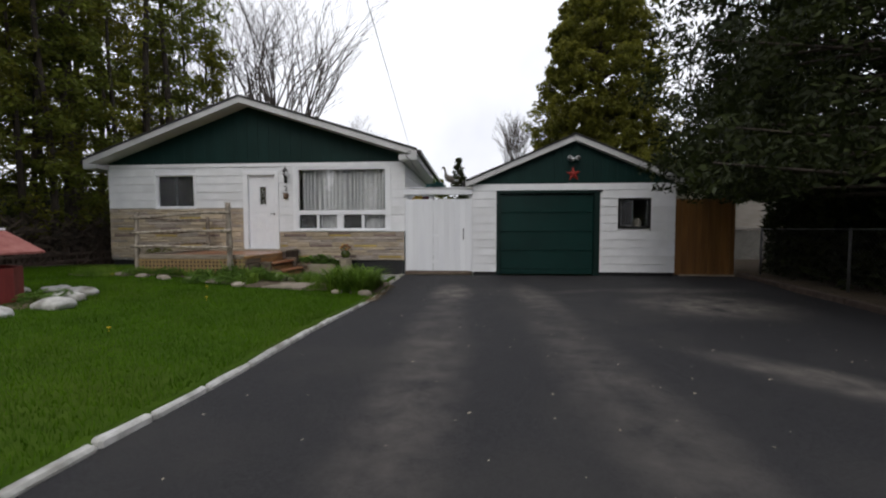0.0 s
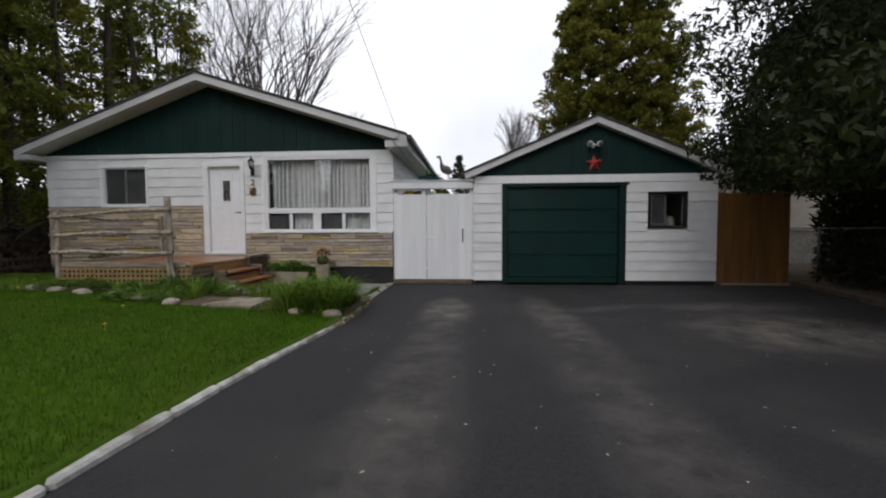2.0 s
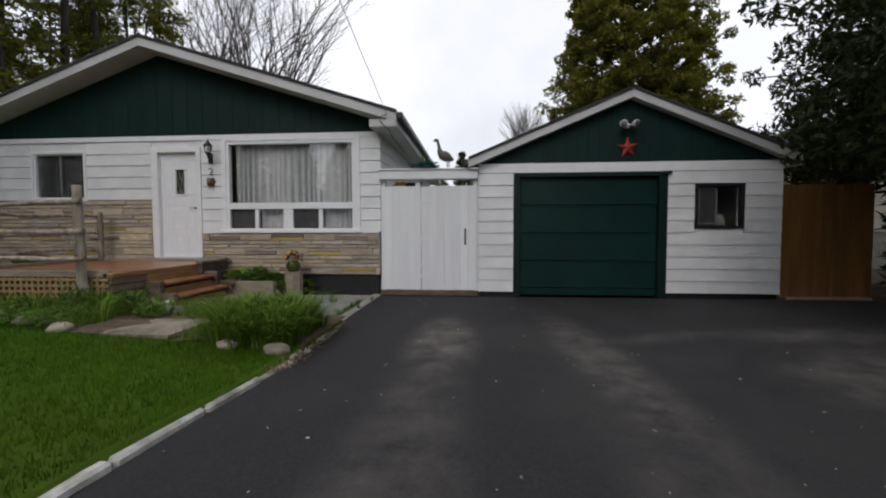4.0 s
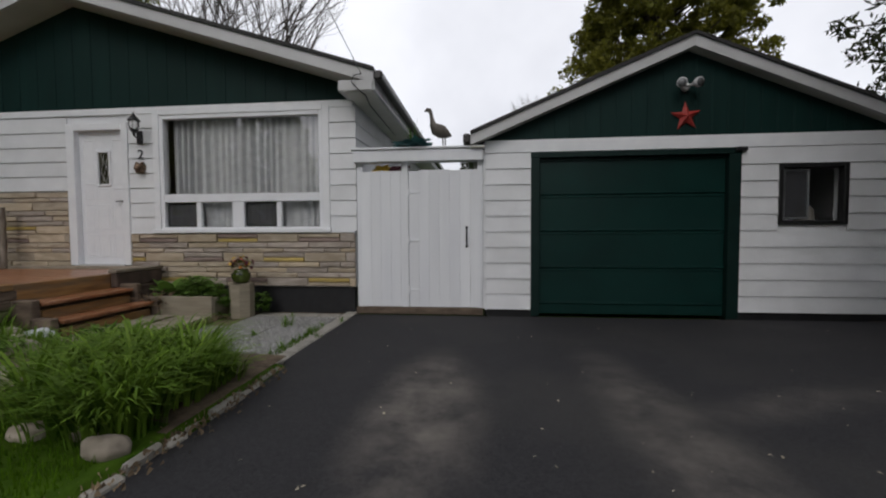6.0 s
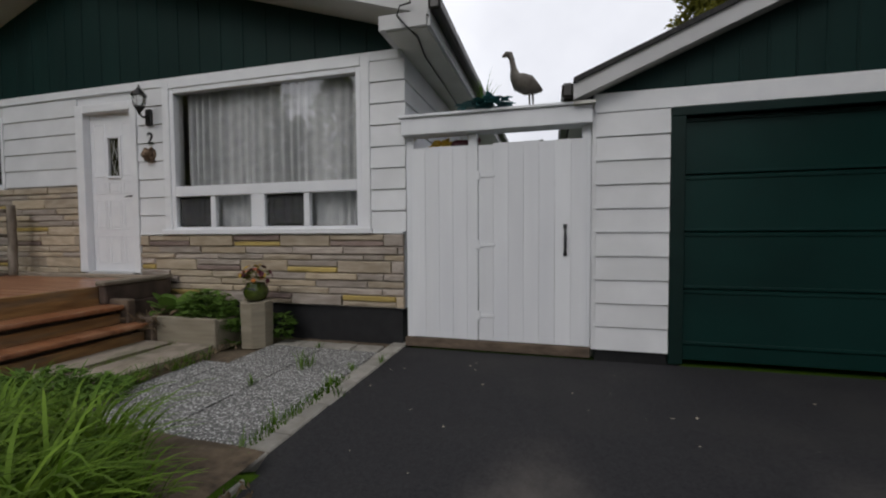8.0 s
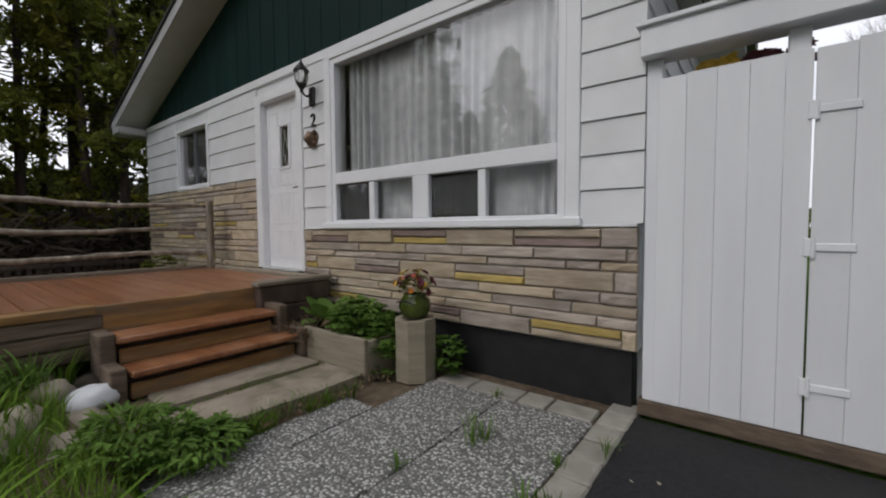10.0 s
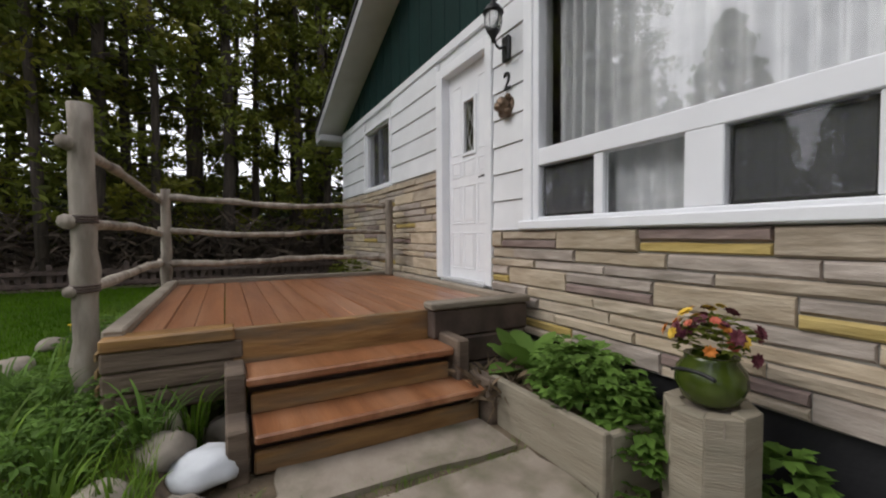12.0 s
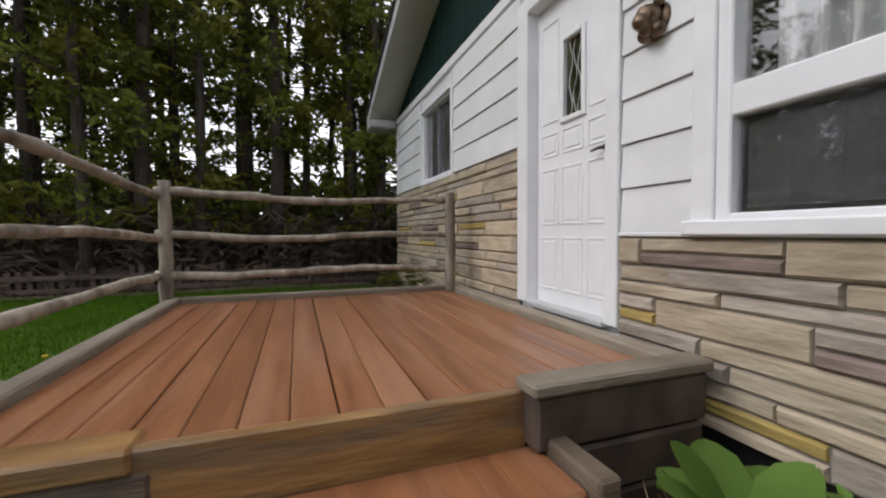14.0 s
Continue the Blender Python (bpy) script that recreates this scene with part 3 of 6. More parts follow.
for xc in (-4.77, -3.517):
    box(bm, xc - 0.036, W + 0.012, 1.262, xc + 0.036, W + 0.07, 1.628, 0.005)
part("mullion", bm, VINYL, win)
for x0, x1 in ((-5.30, -4.806), (-4.734, -4.235), (-4.05, -3.553), (-3.481, -2.90)):
    pane((x0, x1, 1.26, 1.63), W + 0.04, win)
pane((-5.30, -2.90, 1.75, 2.86), W + 0.04, win)
pane((-5.30, -2.90, 1.75, 2.86), W + 0.062, win)
drape(-5.235, -2.90, 1.27, 2.88, W + 0.155, house, 3, 0.085, 0.042)
for x0, x1 in ((-5.26, -4.86), (-4.02, -3.6)):
    bm = bmesh.new()
    frame_bars(bm, (x0 - 0.03, x1 + 0.05, 1.265, 1.625), 0.018, W + 0.05, W + 0.064, 0.003)
    scr = part("screen_frame", bm, BLACK, win)
    part("insect_screen", boxed(x0 - 0.02, W + 0.056, 1.27, x1 + 0.04, W + 0.058, 1.62), SCREEN, scr, "dark mesh screen, for insects or added to dim a pane")

sw = thing("slider_window", (-8.86, W, 1.84), "small white sliding window in white siding", "window")
bm = bmesh.new()
frame_bars(bm, pad(SMALL, 0.055), 0.055, W - 0.012, W + 0.04)
part("trim", bm, TRIM, sw)
bm = bmesh.new()
frame_bars(bm, SMALL, 0.025, W + 0.02, W + 0.1)
part("window_frame", bm, VINYL, sw)
part("meeting_rail", boxed(-8.868, W + 0.04, 1.886, -8.842, W + 0.1, 2.714, 0.003), GALV0, sw, "thin grey meeting rail")
pane((-9.376, -8.868, 1.884, 2.716), W + 0.07, sw)
pane((-8.842, -8.334, 1.884, 2.716), W + 0.07, sw)
drape(-8.86, -8.25, 1.7, 2.9, W + 0.45, house, 5)
# screen across both panes is added to darken the small window
part("insect_screen", boxed(-9.378, W + 0.085, 1.882, -8.332, W + 0.087, 2.718), SCREEN, sw, "dark mesh screen, for insects or added to dim a pane")

# front door
door = thing("front_door", (-6.36, W, 0.69), "closed white panelled front door with small glazed light", "door")
bm = bmesh.new()
for a in ((-6.88, W - 0.02, 0.69, -6.745, W + 0.09, 2.835), (-5.965, W - 0.02, 0.69, -5.865, W + 0.09, 2.835), (-6.745, W - 0.02, 2.73, -5.965, W + 0.09, 2.835)):
    box(bm, *a, bevel=0.006)
part("door_frame", bm, TRIM, door)
part("threshold", boxed(-6.745, W - 0.03, 0.672, -5.965, W + 0.11, 0.705, 0.005), FASCIA, door)
DG = (-6.43, -6.255, 1.93, 2.41)
bm = bmesh.new()
holed(bm, -6.745, -5.965, 0.705, 2.73, [DG], W + 0.07, W + 0.11)
slab = part("door_slab", bm, TRIM, door)
bm = bmesh.new()
frame_bars(bm, pad(DG, 0.035), 0.035, W + 0.052, W + 0.07)
part("light_frame", bm, TRIM, slab)
ob = part("pane", boxed(DG[0], W + 0.085, DG[2], DG[1], W + 0.09, DG[3]), surf("dark_textured_glass", (0.01, 0.012, 0.008), (0.06, 0.06, 0.03), 14.0, 0.08, 0.5, 25, stretch=(1, 1, 0.4)), slab, "dark leaded glass")
bm = bmesh.new()
for k in range(3):
    x = DG[0] + 0.045 + 0.042 * k
    tube(bm, [(x + 0.018 * math.sin(j * 1.1 + k * 2), W + 0.082, DG[2] + 0.48 * j / 10) for j in range(11)], [0.003] * 11, 5)
part("leading", bm, FASCIA, slab)
xs3 = ((-6.69, -6.49), (-6.455, -6.245), (-6.205, -6.02))
for i, (a, b) in enumerate(xs3):
    for z0, z1 in ((0.80, 1.16), (1.24, 1.62), (1.70, 1.86)) if i != 9 else ():
        bm = bmesh.new()
        frame_bars(bm, (a, b, z0, z1), 0.014, W + 0.064, W + 0.072, 0.003)
        box(bm, a + 0.035, W + 0.065, z0 + 0.03, b - 0.035, W + 0.072, z1 - 0.03, 0.003)
        part("panel", bm, TRIM, slab)
for a, b in (xs3[0], xs3[2]):
    bm = bmesh.new()
    frame_bars(bm, (a, b, 1.93, 2.6), 0.014, W + 0.064, W + 0.072, 0.003)
    part("panel", bm, TRIM, slab)
bm = bmesh.new()
tube(bm, [(-6.02, W + 0.07, 1.66), (-6.02, W + 0.03, 1.66)], [0.025, 0.018], 10)
tube(bm, [(-6.02, W + 0.035, 1.66), (-6.07, W + 0.03, 1.663), (-6.13, W + 0.03, 1.655)], [0.012, 0.009, 0.007], 8)
part("door_handle", bm, BLACK, slab, "dark lever handle", True)

# ---- garage ----
GX0, GX1, GBK = -0.53, 4.70, 18.0
GPX, GPZ = 2.12, 3.68
garage = thing("garage", (2.1, W, 0), "white sided detached garage with green gable", "garage")
GWI = (3.27, 4.06, 1.26, 2.01)
bm = bmesh.new()
holed(bm, GX0, GX1, 0.09, 2.42, [(0.20, 2.66, 0.09, 2.17), GWI], W + 0.03, W + 0.2)
gfront = part("wall", bm, WHITE, garage)
bm = bmesh.new()
box(bm, GX0, W + 0.2, -0.1, GX0 + 0.15, GBK, 2.42)
box(bm, GX1 - 0.15, W + 0.2, -0.1, GX1, GBK, 2.42)
box(bm, GX0 + 0.15, GBK - 0.15, -0.1, GX1 - 0.15, GBK, 2.42)
gside = part("wall", bm, WHITE, garage)
part("foundation", boxed(GX0 + 0.02, W + 0.04, -0.1, 0.20, W + 0.2, 0.09), TAR, garage, "black painted footing")
part("foundation", boxed(2.66, W + 0.04, -0.1, GX1 - 0.02, W + 0.2, 0.09), TAR, garage, "black painted footing")
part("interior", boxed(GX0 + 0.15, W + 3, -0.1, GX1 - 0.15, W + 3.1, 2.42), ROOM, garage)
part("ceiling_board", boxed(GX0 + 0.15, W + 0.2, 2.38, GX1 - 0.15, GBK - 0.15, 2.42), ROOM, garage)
GEL, GER = (-0.72, 2.51), (4.90, 2.51)
bm = bmesh.new()
prism(bm, [(GX0, 2.42), (GX1, 2.42), (GX1, 2.50), (GPX, 3.60), (GX0, 2.50)], W + 0.02, W + 0.14)
part("gable", bm, GREEN, garage, "dark green board and batten gable")
x = GX0 + 0.15
while x < GX1 - 0.1:
    top = 3.58 - 1.08 * abs(x - GPX) / (GX1 - GPX)
    if top - 0.12 > 2.46:
        part("batten", boxed(x - 0.012, W + 0.011, 2.43, x + 0.012, W + 0.024, top - 0.1, 0.004), GREEN, garage)
    x += 0.2
GRF = 10.80
for a, b in ((GEL, (GPX, GPZ)), ((GPX, GPZ), GER)):
    part("roof", roof_slab(a, b, GRF - 0.03, GBK + 0.2, -0.03, 0.015), SHINGLE, garage, "dark asphalt shingle roof")
    part("fascia", roof_slab(a, b, GRF - 0.005, GRF + 0.02, -0.17, -0.03), FASCIA, garage, "pale grey metal fascia")
    part("soffit", roof_slab(a, b, GRF + 0.02, W + 0.02, -0.17, -0.145), SOFFIT, garage)
for s, tip, xw in ((-1, GEL, GX0), (1, GER, GX1)):
    xa, xb = sorted((tip[0], xw))
    part("soffit", boxed(xa + 0.003, GRF + 0.02, 2.31, xb, GBK + 0.15, 2.335), SOFFIT, garage)
    part("gutter", boxed(min(tip[0], tip[0] + s * 0.10), GRF - 0.02, tip[1] - 0.15, max(tip[0], tip[0] + s * 0.10), GBK + 0.2, tip[1] - 0.02, 0.02), GUTTER, garage, "dark brown eaves gutter")
courses(gfront, GX0, GX1, 0.09, 2.25, [(0.10, 2.79, -1, 2.25), pad(GWI, 0.02)], W + 0.03, 0.217)
part("frieze_board", boxed(GX0, W + 0.002, 2.25, GX1, W + 0.03, 2.42, 0.004), TRIM, gfront)
courses(gside, W + 0.03, GBK, 0.09, 2.31, [], GX0, 0.217, "y", -1)
part("corner_trim", boxed(GX0 - 0.02, W - 0.004, 0.09, GX0 + 0.02, W + 0.03, 2.25, 0.003), WHITE, gfront)

gdoor = thing("garage_door", (1.46, W, 0), "closed dark green sectional garage door", "garage door")
bm = bmesh.new()
box(bm, 0.10, W - 0.01, 0.0, 0.215, W + 0.12, 2.17, 0.005)
box(bm, 2.64, W - 0.01, 0.0, 2.79, W + 0.12, 2.17, 0.005)
box(bm, 0.10, W - 0.012, 2.17, 2.80, W + 0.12, 2.245, 0.005)
part("door_frame", bm, DARKTRIM, gdoor)
part("track_cap", boxed(2.70, W - 0.05, 2.20, 2.84, W - 0.014, 2.25, 0.006), BLACK, gdoor)
for z0, z1 in ((0.02, 0.165), (0.165, 0.665), (0.665, 1.17), (1.17, 1.67), (1.67, 2.17)):
    bm = bmesh.new()
    box(bm, 0.215, W + 0.075, z0 + 0.003, 2.64, W + 0.115, z1 - 0.003, 0.008)
    if z1 - z0 > 0.3:
        box(bm, 0.215, W + 0.058, z0 + 0.004, 2.64, W + 0.08, z0 + 0.028, 0.004)
        box(bm, 0.215, W + 0.066, z1 - 0.045, 2.64, W + 0.08, z1 - 0.008, 0.005)
    part("door_section", bm, GREEND, gdoor)

gw = thing("garage_window", (3.7, W, 1.25), "dark framed sliding garage window", "window")
bm = bmesh.new()
frame_bars(bm, pad(GWI, 0.02), 0.055, W - 0.012, W + 0.1)
part("window_frame", bm, BLACK, gw)
bm = bmesh.new()
frame_bars(bm, (3.325, 3.64, 1.315, 1.955), 0.022, W + 0.03, W + 0.06, 0.004)
sash = part("sash", bm, GALV0, gw)
# screen on the left sash is added to darken the garage window
part("insect_screen", boxed(3.34, W + 0.05, 1.33, 3.625, W + 0.052, 1.94), SCREEN, sash, "dark mesh screen, for insects or added to dim a pane")
pane((3.30, 4.03, 1.29, 1.98), W + 0.07, gw)
bm = bmesh.new()
lathe(bm, [(0.10, 0), (0.12, 0.1), (0.10, 0.28), (0.06, 0.33)], (3.92, W + 0.5, 1.18), 12)
# the jug takes the room's tone, so its dimness is in the colour
jug = tagged(part("jug", bm, ROOM, None, "pale rounded jug standing inside the garage window, dimmed in its colour", True), category="jug")
shelf = tagged(part("shelf", boxed(3.2, W + 0.35, 1.13, 4.3, W + 0.7, 1.18), OLDWOOD, None, "plain wooden shelf inside the garage window"), category="shelf")
for b0 in (3.25, 4.2):
    part("bracket", boxed(b0, W + 0.205, 0.95, b0 + 0.05, W + 0.6, 1.13), OLDWOOD, shelf)


# ---- fence gate between house and garage ----
gate = thing("picket_gate", (-1.45, W, 0), "tall white painted board gate with black handle", "gate")
GY = 10.97
part("sill_timber", boxed(-2.37, GY - 0.03, 0.0, -0.55, GY + 0.09, 0.10, 0.01), MIDWOOD, gate, "weathered brown sill timber")
part("top_beam", boxed(-2.37, GY - 0.10, 2.15, -0.55, GY + 0.10, 2.315, 0.006), GATEW, gate)
part("beam_cap", boxed(-2.39, GY - 0.125, 2.315, -0.54, GY + 0.12, 2.345, 0.006), GATEW, gate)
for x0, x1 in ((-2.347, -2.26), (-1.70, -1.612), (-0.63, -0.555)):
    part("post", boxed(x0, GY - 0.009, 0.10, x1, GY + 0.08, 2.15, 0.006), GATEW, gate)
x = -2.28
while x < -1.66:
    e = min(-1.602, x + 0.143)
    part("board", boxed(x + 0.0006, GY - 0.03, 0.11, e - 0.0006, GY - 0.01, 2.03 + rng.uniform(-0.006, 0.006), 0.0015), GATEW, gate)
    x = e
leaf = part("gate_leaf", boxed(-1.57, GY + 0.0, 1.85, -0.58, GY + 0.03, 1.95), GATEW, gate)
x = -1.593
while x < -0.6:
    e = min(-0.565, x + 0.144)
    part("board", boxed(x + 0.0006, GY - 0.03, 0.11, e - 0.0006, GY - 0.01, 2.03 + rng.uniform(-0.008, 0.008), 0.0015), GATEW, leaf)
    x = e
for z in (1.73, 1.06, 0.36):
    bm = bmesh.new()
    box(bm, -1.62, GY - 0.042, z - 0.045, -1.59, GY - 0.03, z + 0.045, 0.004)
    box(bm, -1.59, GY - 0.04, z - 0.02, -1.43, GY - 0.03, z + 0.02, 0.004)
    tube(bm, [(-1.585, GY - 0.04, z - 0.05), (-1.585, GY - 0.04, z + 0.05)], [0.009, 0.009], 8)
    part("hinge", bm, GATEW, gate, "white painted strap hinge")
bm = bmesh.new()
tube(bm, [(-0.78, GY - 0.03, 1.24), (-0.78, GY - 0.045, 1.21), (-0.78, GY - 0.075, 1.16), (-0.78, GY - 0.08, 1.10), (-0.78, GY - 0.075, 1.03), (-0.78, GY - 0.045, 0.985), (-0.78, GY - 0.03, 0.96)], [0.018, 0.014, 0.012, 0.013, 0.012, 0.014, 0.018], 8)
part("handle", bm, BLACK, leaf, "black iron pull handle", True)

# brown side gate past the garage
bg = thing("side_gate", (5.45, W, 0), "tall brown stained cedar side gate", "gate")
x = 4.72
while x < 6.08:
    e = min(6.1, x + 0.165)
    part("board", boxed(x + 0.002, W + 0.05, 0.03, e - 0.002, W + 0.072, 2.0 + rng.uniform(-0.015, 0.015), 0.004), BROWNGATE, bg)
    x = e
for z in (0.3, 1.7):
    part("rail", boxed(4.80, W + 0.072, z, 6.1, W + 0.11, z + 0.09), BROWNGATE, bg)
part("post", boxed(6.1, W + 0.03, 0.0, 6.2, W + 0.13, 2.0, 0.006), BROWNGATE, bg)
part("ground_board", boxed(4.82, W + 0.0, -0.03, 6.2, W + 0.05, 0.04), OLDWOOD, bg)

# ---- deck ----
DX0, DX1, DY0, DY1, DZ = -7.95, -5.39, 8.42, 10.86, 0.645
deck = thing("deck", (-6.6, 9.6, 0.2), "red-brown stained wooden deck with lattice skirt and weathered edging", "deck")
y = DY0 + 0.09
n = 0
while y < DY1 - 0.02:
    e = min(DY1 - 0.10, y + 0.14) if y < DY1 - 0.24 else DY1 - 0.09
    if e - y < 0.03:
        break
    gap = 0.007 if n % 6 in (1, 3) else 0.0022
    part("plank", boxed(DX0 + 0.09, y + gap, DZ - 0.035, DX1 - 0.045, e, DZ, 0.005), DECK, deck)
    y = e
    n += 1
part("rim_board", boxed(DX1 - 0.045, DY0 + 0.55, DZ - 0.20, DX1, DY1 - 0.75, DZ + 0.002, 0.006), DECKEND, deck, "worn rim board over the steps")
part("edging", boxed(DX0, DY0, DZ - 0.05, DX1 - 0.05, DY0 + 0.09, DZ + 0.045, 0.01), OLDWOOD, deck)
part("edging", boxed(DX0, DY0 + 0.09, DZ - 0.05, DX0 + 0.09, DY1, DZ + 0.045, 0.01), OLDWOOD, deck)
part("edging", boxed(DX0 + 0.09, DY1 - 0.09, DZ - 0.05, -5.42, DY1, DZ + 0.04, 0.01), OLDWOOD, deck)
for k in range(3):
    part("side_timber", boxed(DX1 - 0.10, DY0, DZ - 0.055 - 0.105 * k - 0.1, DX1 + 0.01 - 0.004 * k, DY0 + 0.60, DZ - 0.055 - 0.105 * k, 0.012), MIDWOOD, deck)
part("edging", boxed(DX1 - 0.12, DY0, DZ - 0.055, DX1 + 0.02, DY0 + 0.56, DZ + 0.012, 0.01), DECKEND, deck)
# dark board behind the lattice stands in for the shade under the deck
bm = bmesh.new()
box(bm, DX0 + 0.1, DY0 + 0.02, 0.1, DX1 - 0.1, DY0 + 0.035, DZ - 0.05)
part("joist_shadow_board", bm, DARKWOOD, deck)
bm = bmesh.new()
x = DX0 + 0.06
while x < DX1 - 0.05:
    box(bm, x, DY0 - 0.012, 0.22, x + 0.035, DY0 - 0.002, DZ - 0.05)
    x += 0.085
for z in (0.23, 0.31, 0.39, 0.47, 0.55):
    box(bm, DX0 + 0.03, DY0 - 0.022, z, DX1 - 0.02, DY0 - 0.012, z + 0.035)
part("lattice", bm, LATTICE, deck, "tan wooden lattice skirt", kind="stuff")
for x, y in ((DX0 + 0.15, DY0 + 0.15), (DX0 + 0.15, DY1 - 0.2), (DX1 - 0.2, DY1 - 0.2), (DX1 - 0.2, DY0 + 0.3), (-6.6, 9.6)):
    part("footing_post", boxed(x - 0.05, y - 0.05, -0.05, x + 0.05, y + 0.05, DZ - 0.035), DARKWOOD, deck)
# right-hand boxed end by the wall
part("end_cap", boxed(-5.415, 10.08, DZ + 0.008, -5.29, 10.88, DZ + 0.055, 0.01), OLDWOOD, deck)
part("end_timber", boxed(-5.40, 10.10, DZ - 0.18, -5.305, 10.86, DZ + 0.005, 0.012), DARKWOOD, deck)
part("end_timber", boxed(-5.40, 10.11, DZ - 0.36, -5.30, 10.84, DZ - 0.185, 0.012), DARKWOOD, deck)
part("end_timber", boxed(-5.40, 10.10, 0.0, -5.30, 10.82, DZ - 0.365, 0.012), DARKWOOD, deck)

stairs = thing("deck_steps", (-5.1, 9.6, 0.05), "two red-brown wooden steps with worn timber risers", "steps")
for i, (xn, z) in enumerate(((-5.10, 0.462), (-4.89, 0.275))):
    part("tread", boxed(xn - 0.28, 9.02 + 0.02 * i, z - 0.045, xn, 10.14 + 0.08 * i, z, 0.01), DECK, stairs)
    part("riser", boxed(xn - 0.075, 9.04, z - 0.19, xn - 0.036, 10.12 + 0.08 * i, z - 0.088, 0.008), DECKEND, stairs)
    # dark strip set back under the tread stands in for the nosing's shadow
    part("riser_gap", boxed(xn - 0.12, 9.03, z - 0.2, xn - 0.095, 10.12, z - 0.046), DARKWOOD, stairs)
    part("stringer_block", boxed(xn - 0.26, 8.93, z - 0.26, xn - 0.02, 9.02, z + 0.03, 0.01), MIDWOOD, stairs)
    part("stringer_block", boxed(xn - 0.24, 10.14 + 0.08 * i, z - 0.24, xn + 0.04, 10.22 + 0.08 * i, z + 0.05, 0.01), MIDWOOD, stairs)
part("base_timber", boxed(-5.2, 9.0, 0.0, -4.93, 10.2, 0.07, 0.01), OLDWOOD, stairs)


# rail of cedar poles
def pole(a, b, r0, r1, parent, seed, name="rail", sides=9, wob=0.012):
    r = random.Random(seed)
    a, b = Vector(a), Vector(b)
    n = 14
    pts, rad = [], []
    for i in range(n + 1):
        t = i / n
        p = a.lerp(b, t) + Vector((0, 0, 1)) * wob * math.sin(t * 7 + seed) + Vector((r.uniform(-1, 1), r.uniform(-1, 1), r.uniform(-1, 1))) * wob * 0.35
        pts.append(p)
        rad.append((r0 + (r1 - r0) * t) * (1 + r.uniform(-0.08, 0.08) + (0.22 if r.random() < 0.2 else 0)))
    bm = bmesh.new()
    tube(bm, pts, rad, sides)
    return part(name, bm, POLE, parent, "", True)


railing = thing("pole_railing", (-6.8, 8.4, 0.3), "rustic stripped cedar pole railing around the deck", "railing")
pole((-5.68, 8.31, 0.12), (-5.71, 8.31, 1.80), 0.058, 0.052, railing, 1, "post", 10, 0.008)
pole((-7.88, 8.42, 0.35), (-7.86, 8.43, 1.60), 0.05, 0.042, railing, 2, "post")
pole((-7.80, 10.74, 0.62), (-7.79, 10.74, 1.58), 0.05, 0.045, railing, 3, "post")
for k, (zl, zr) in enumerate(((1.49, 1.61), (1.17, 1.22), (0.87, 0.86))):
    pole((-7.98, 8.39, zl), (-5.63, 8.26, zr), 0.028, 0.030, railing, 10 + k, "rail")
    pole((-7.87, 8.36, zl + 0.01), (-7.83, 10.80, zl - 0.01), 0.032, 0.024, railing, 20 + k, "rail", 8, 0.02)
bm = bmesh.new()
for z in (1.22, 0.87):
    for k in range(3):
        lathe(bm, [(0.062, 0), (0.067, 0.006), (0.062, 0.012)], (-5.695, 8.31, z - 0.02 + 0.014 * k), 12)
part("wire_tie", bm, DARKWOOD, railing, "dark wire binding", kind="stuff")


# ---- trees ----
def crown_mesh(name, seed, clumps, leaf=0.16, count=10, flat=0.5):
    """A mesh of many small flat sprays about the given clump places (x, y, z, r)."""
    g = np.random.default_rng(seed)
    cl = np.array(clumps)
    c = np.repeat(cl, count, axis=0)
    n = len(c)
    d = g.normal(size=(n, 3))
    d /= np.linalg.norm(d, axis=1)[:, None]
    p = c[:, :3] + d * (c[:, 3:4] * g.uniform(0.25, 1.0, (n, 1)) ** 0.6) * np.array((1, 1, 0.75))
    u = g.normal(size=(n, 3))
    u[:, 2] = u[:, 2] * flat - 0.35
    u /= np.linalg.norm(u, axis=1)[:, None]
    v = np.cross(u, g.normal(size=(n, 3)))
    v /= np.linalg.norm(v, axis=1)[:, None]
    L = leaf * g.uniform(0.6, 1.5, (n, 1))
    wd = L * g.uniform(0.28, 0.5, (n, 1))
    verts = np.stack([p - u * L * 0.5, p + v * wd * 0.5, p + u * L * 0.6, p - v * wd * 0.5], axis=1).reshape(-1, 3)
    me = bpy.data.meshes.new(name)
    me.from_pydata(verts.tolist(), [], np.arange(4 * n).reshape(-1, 4).tolist())
    return me


def tree(name, label, trunk, crown_me, leaf_mat, trunk_mat, limbs=(), group="", category="tree"):
    t = thing(name, (0, 0, 0), label, category, group)
    bm = bmesh.new()
    tube(bm, trunk[0], trunk[1], 9)
    part("trunk", bm, trunk_mat, t, "", True)
    bm = bmesh.new()
    for pts, rad in limbs:
        tube(bm, pts, rad, 5, False)
    part("branching", bm, trunk_mat, t, "", True, "stuff")
    if crown_me:
        crown_me.materials.append(leaf_mat)
        c = new("crown", crown_me)
        c.parent = t
    return t


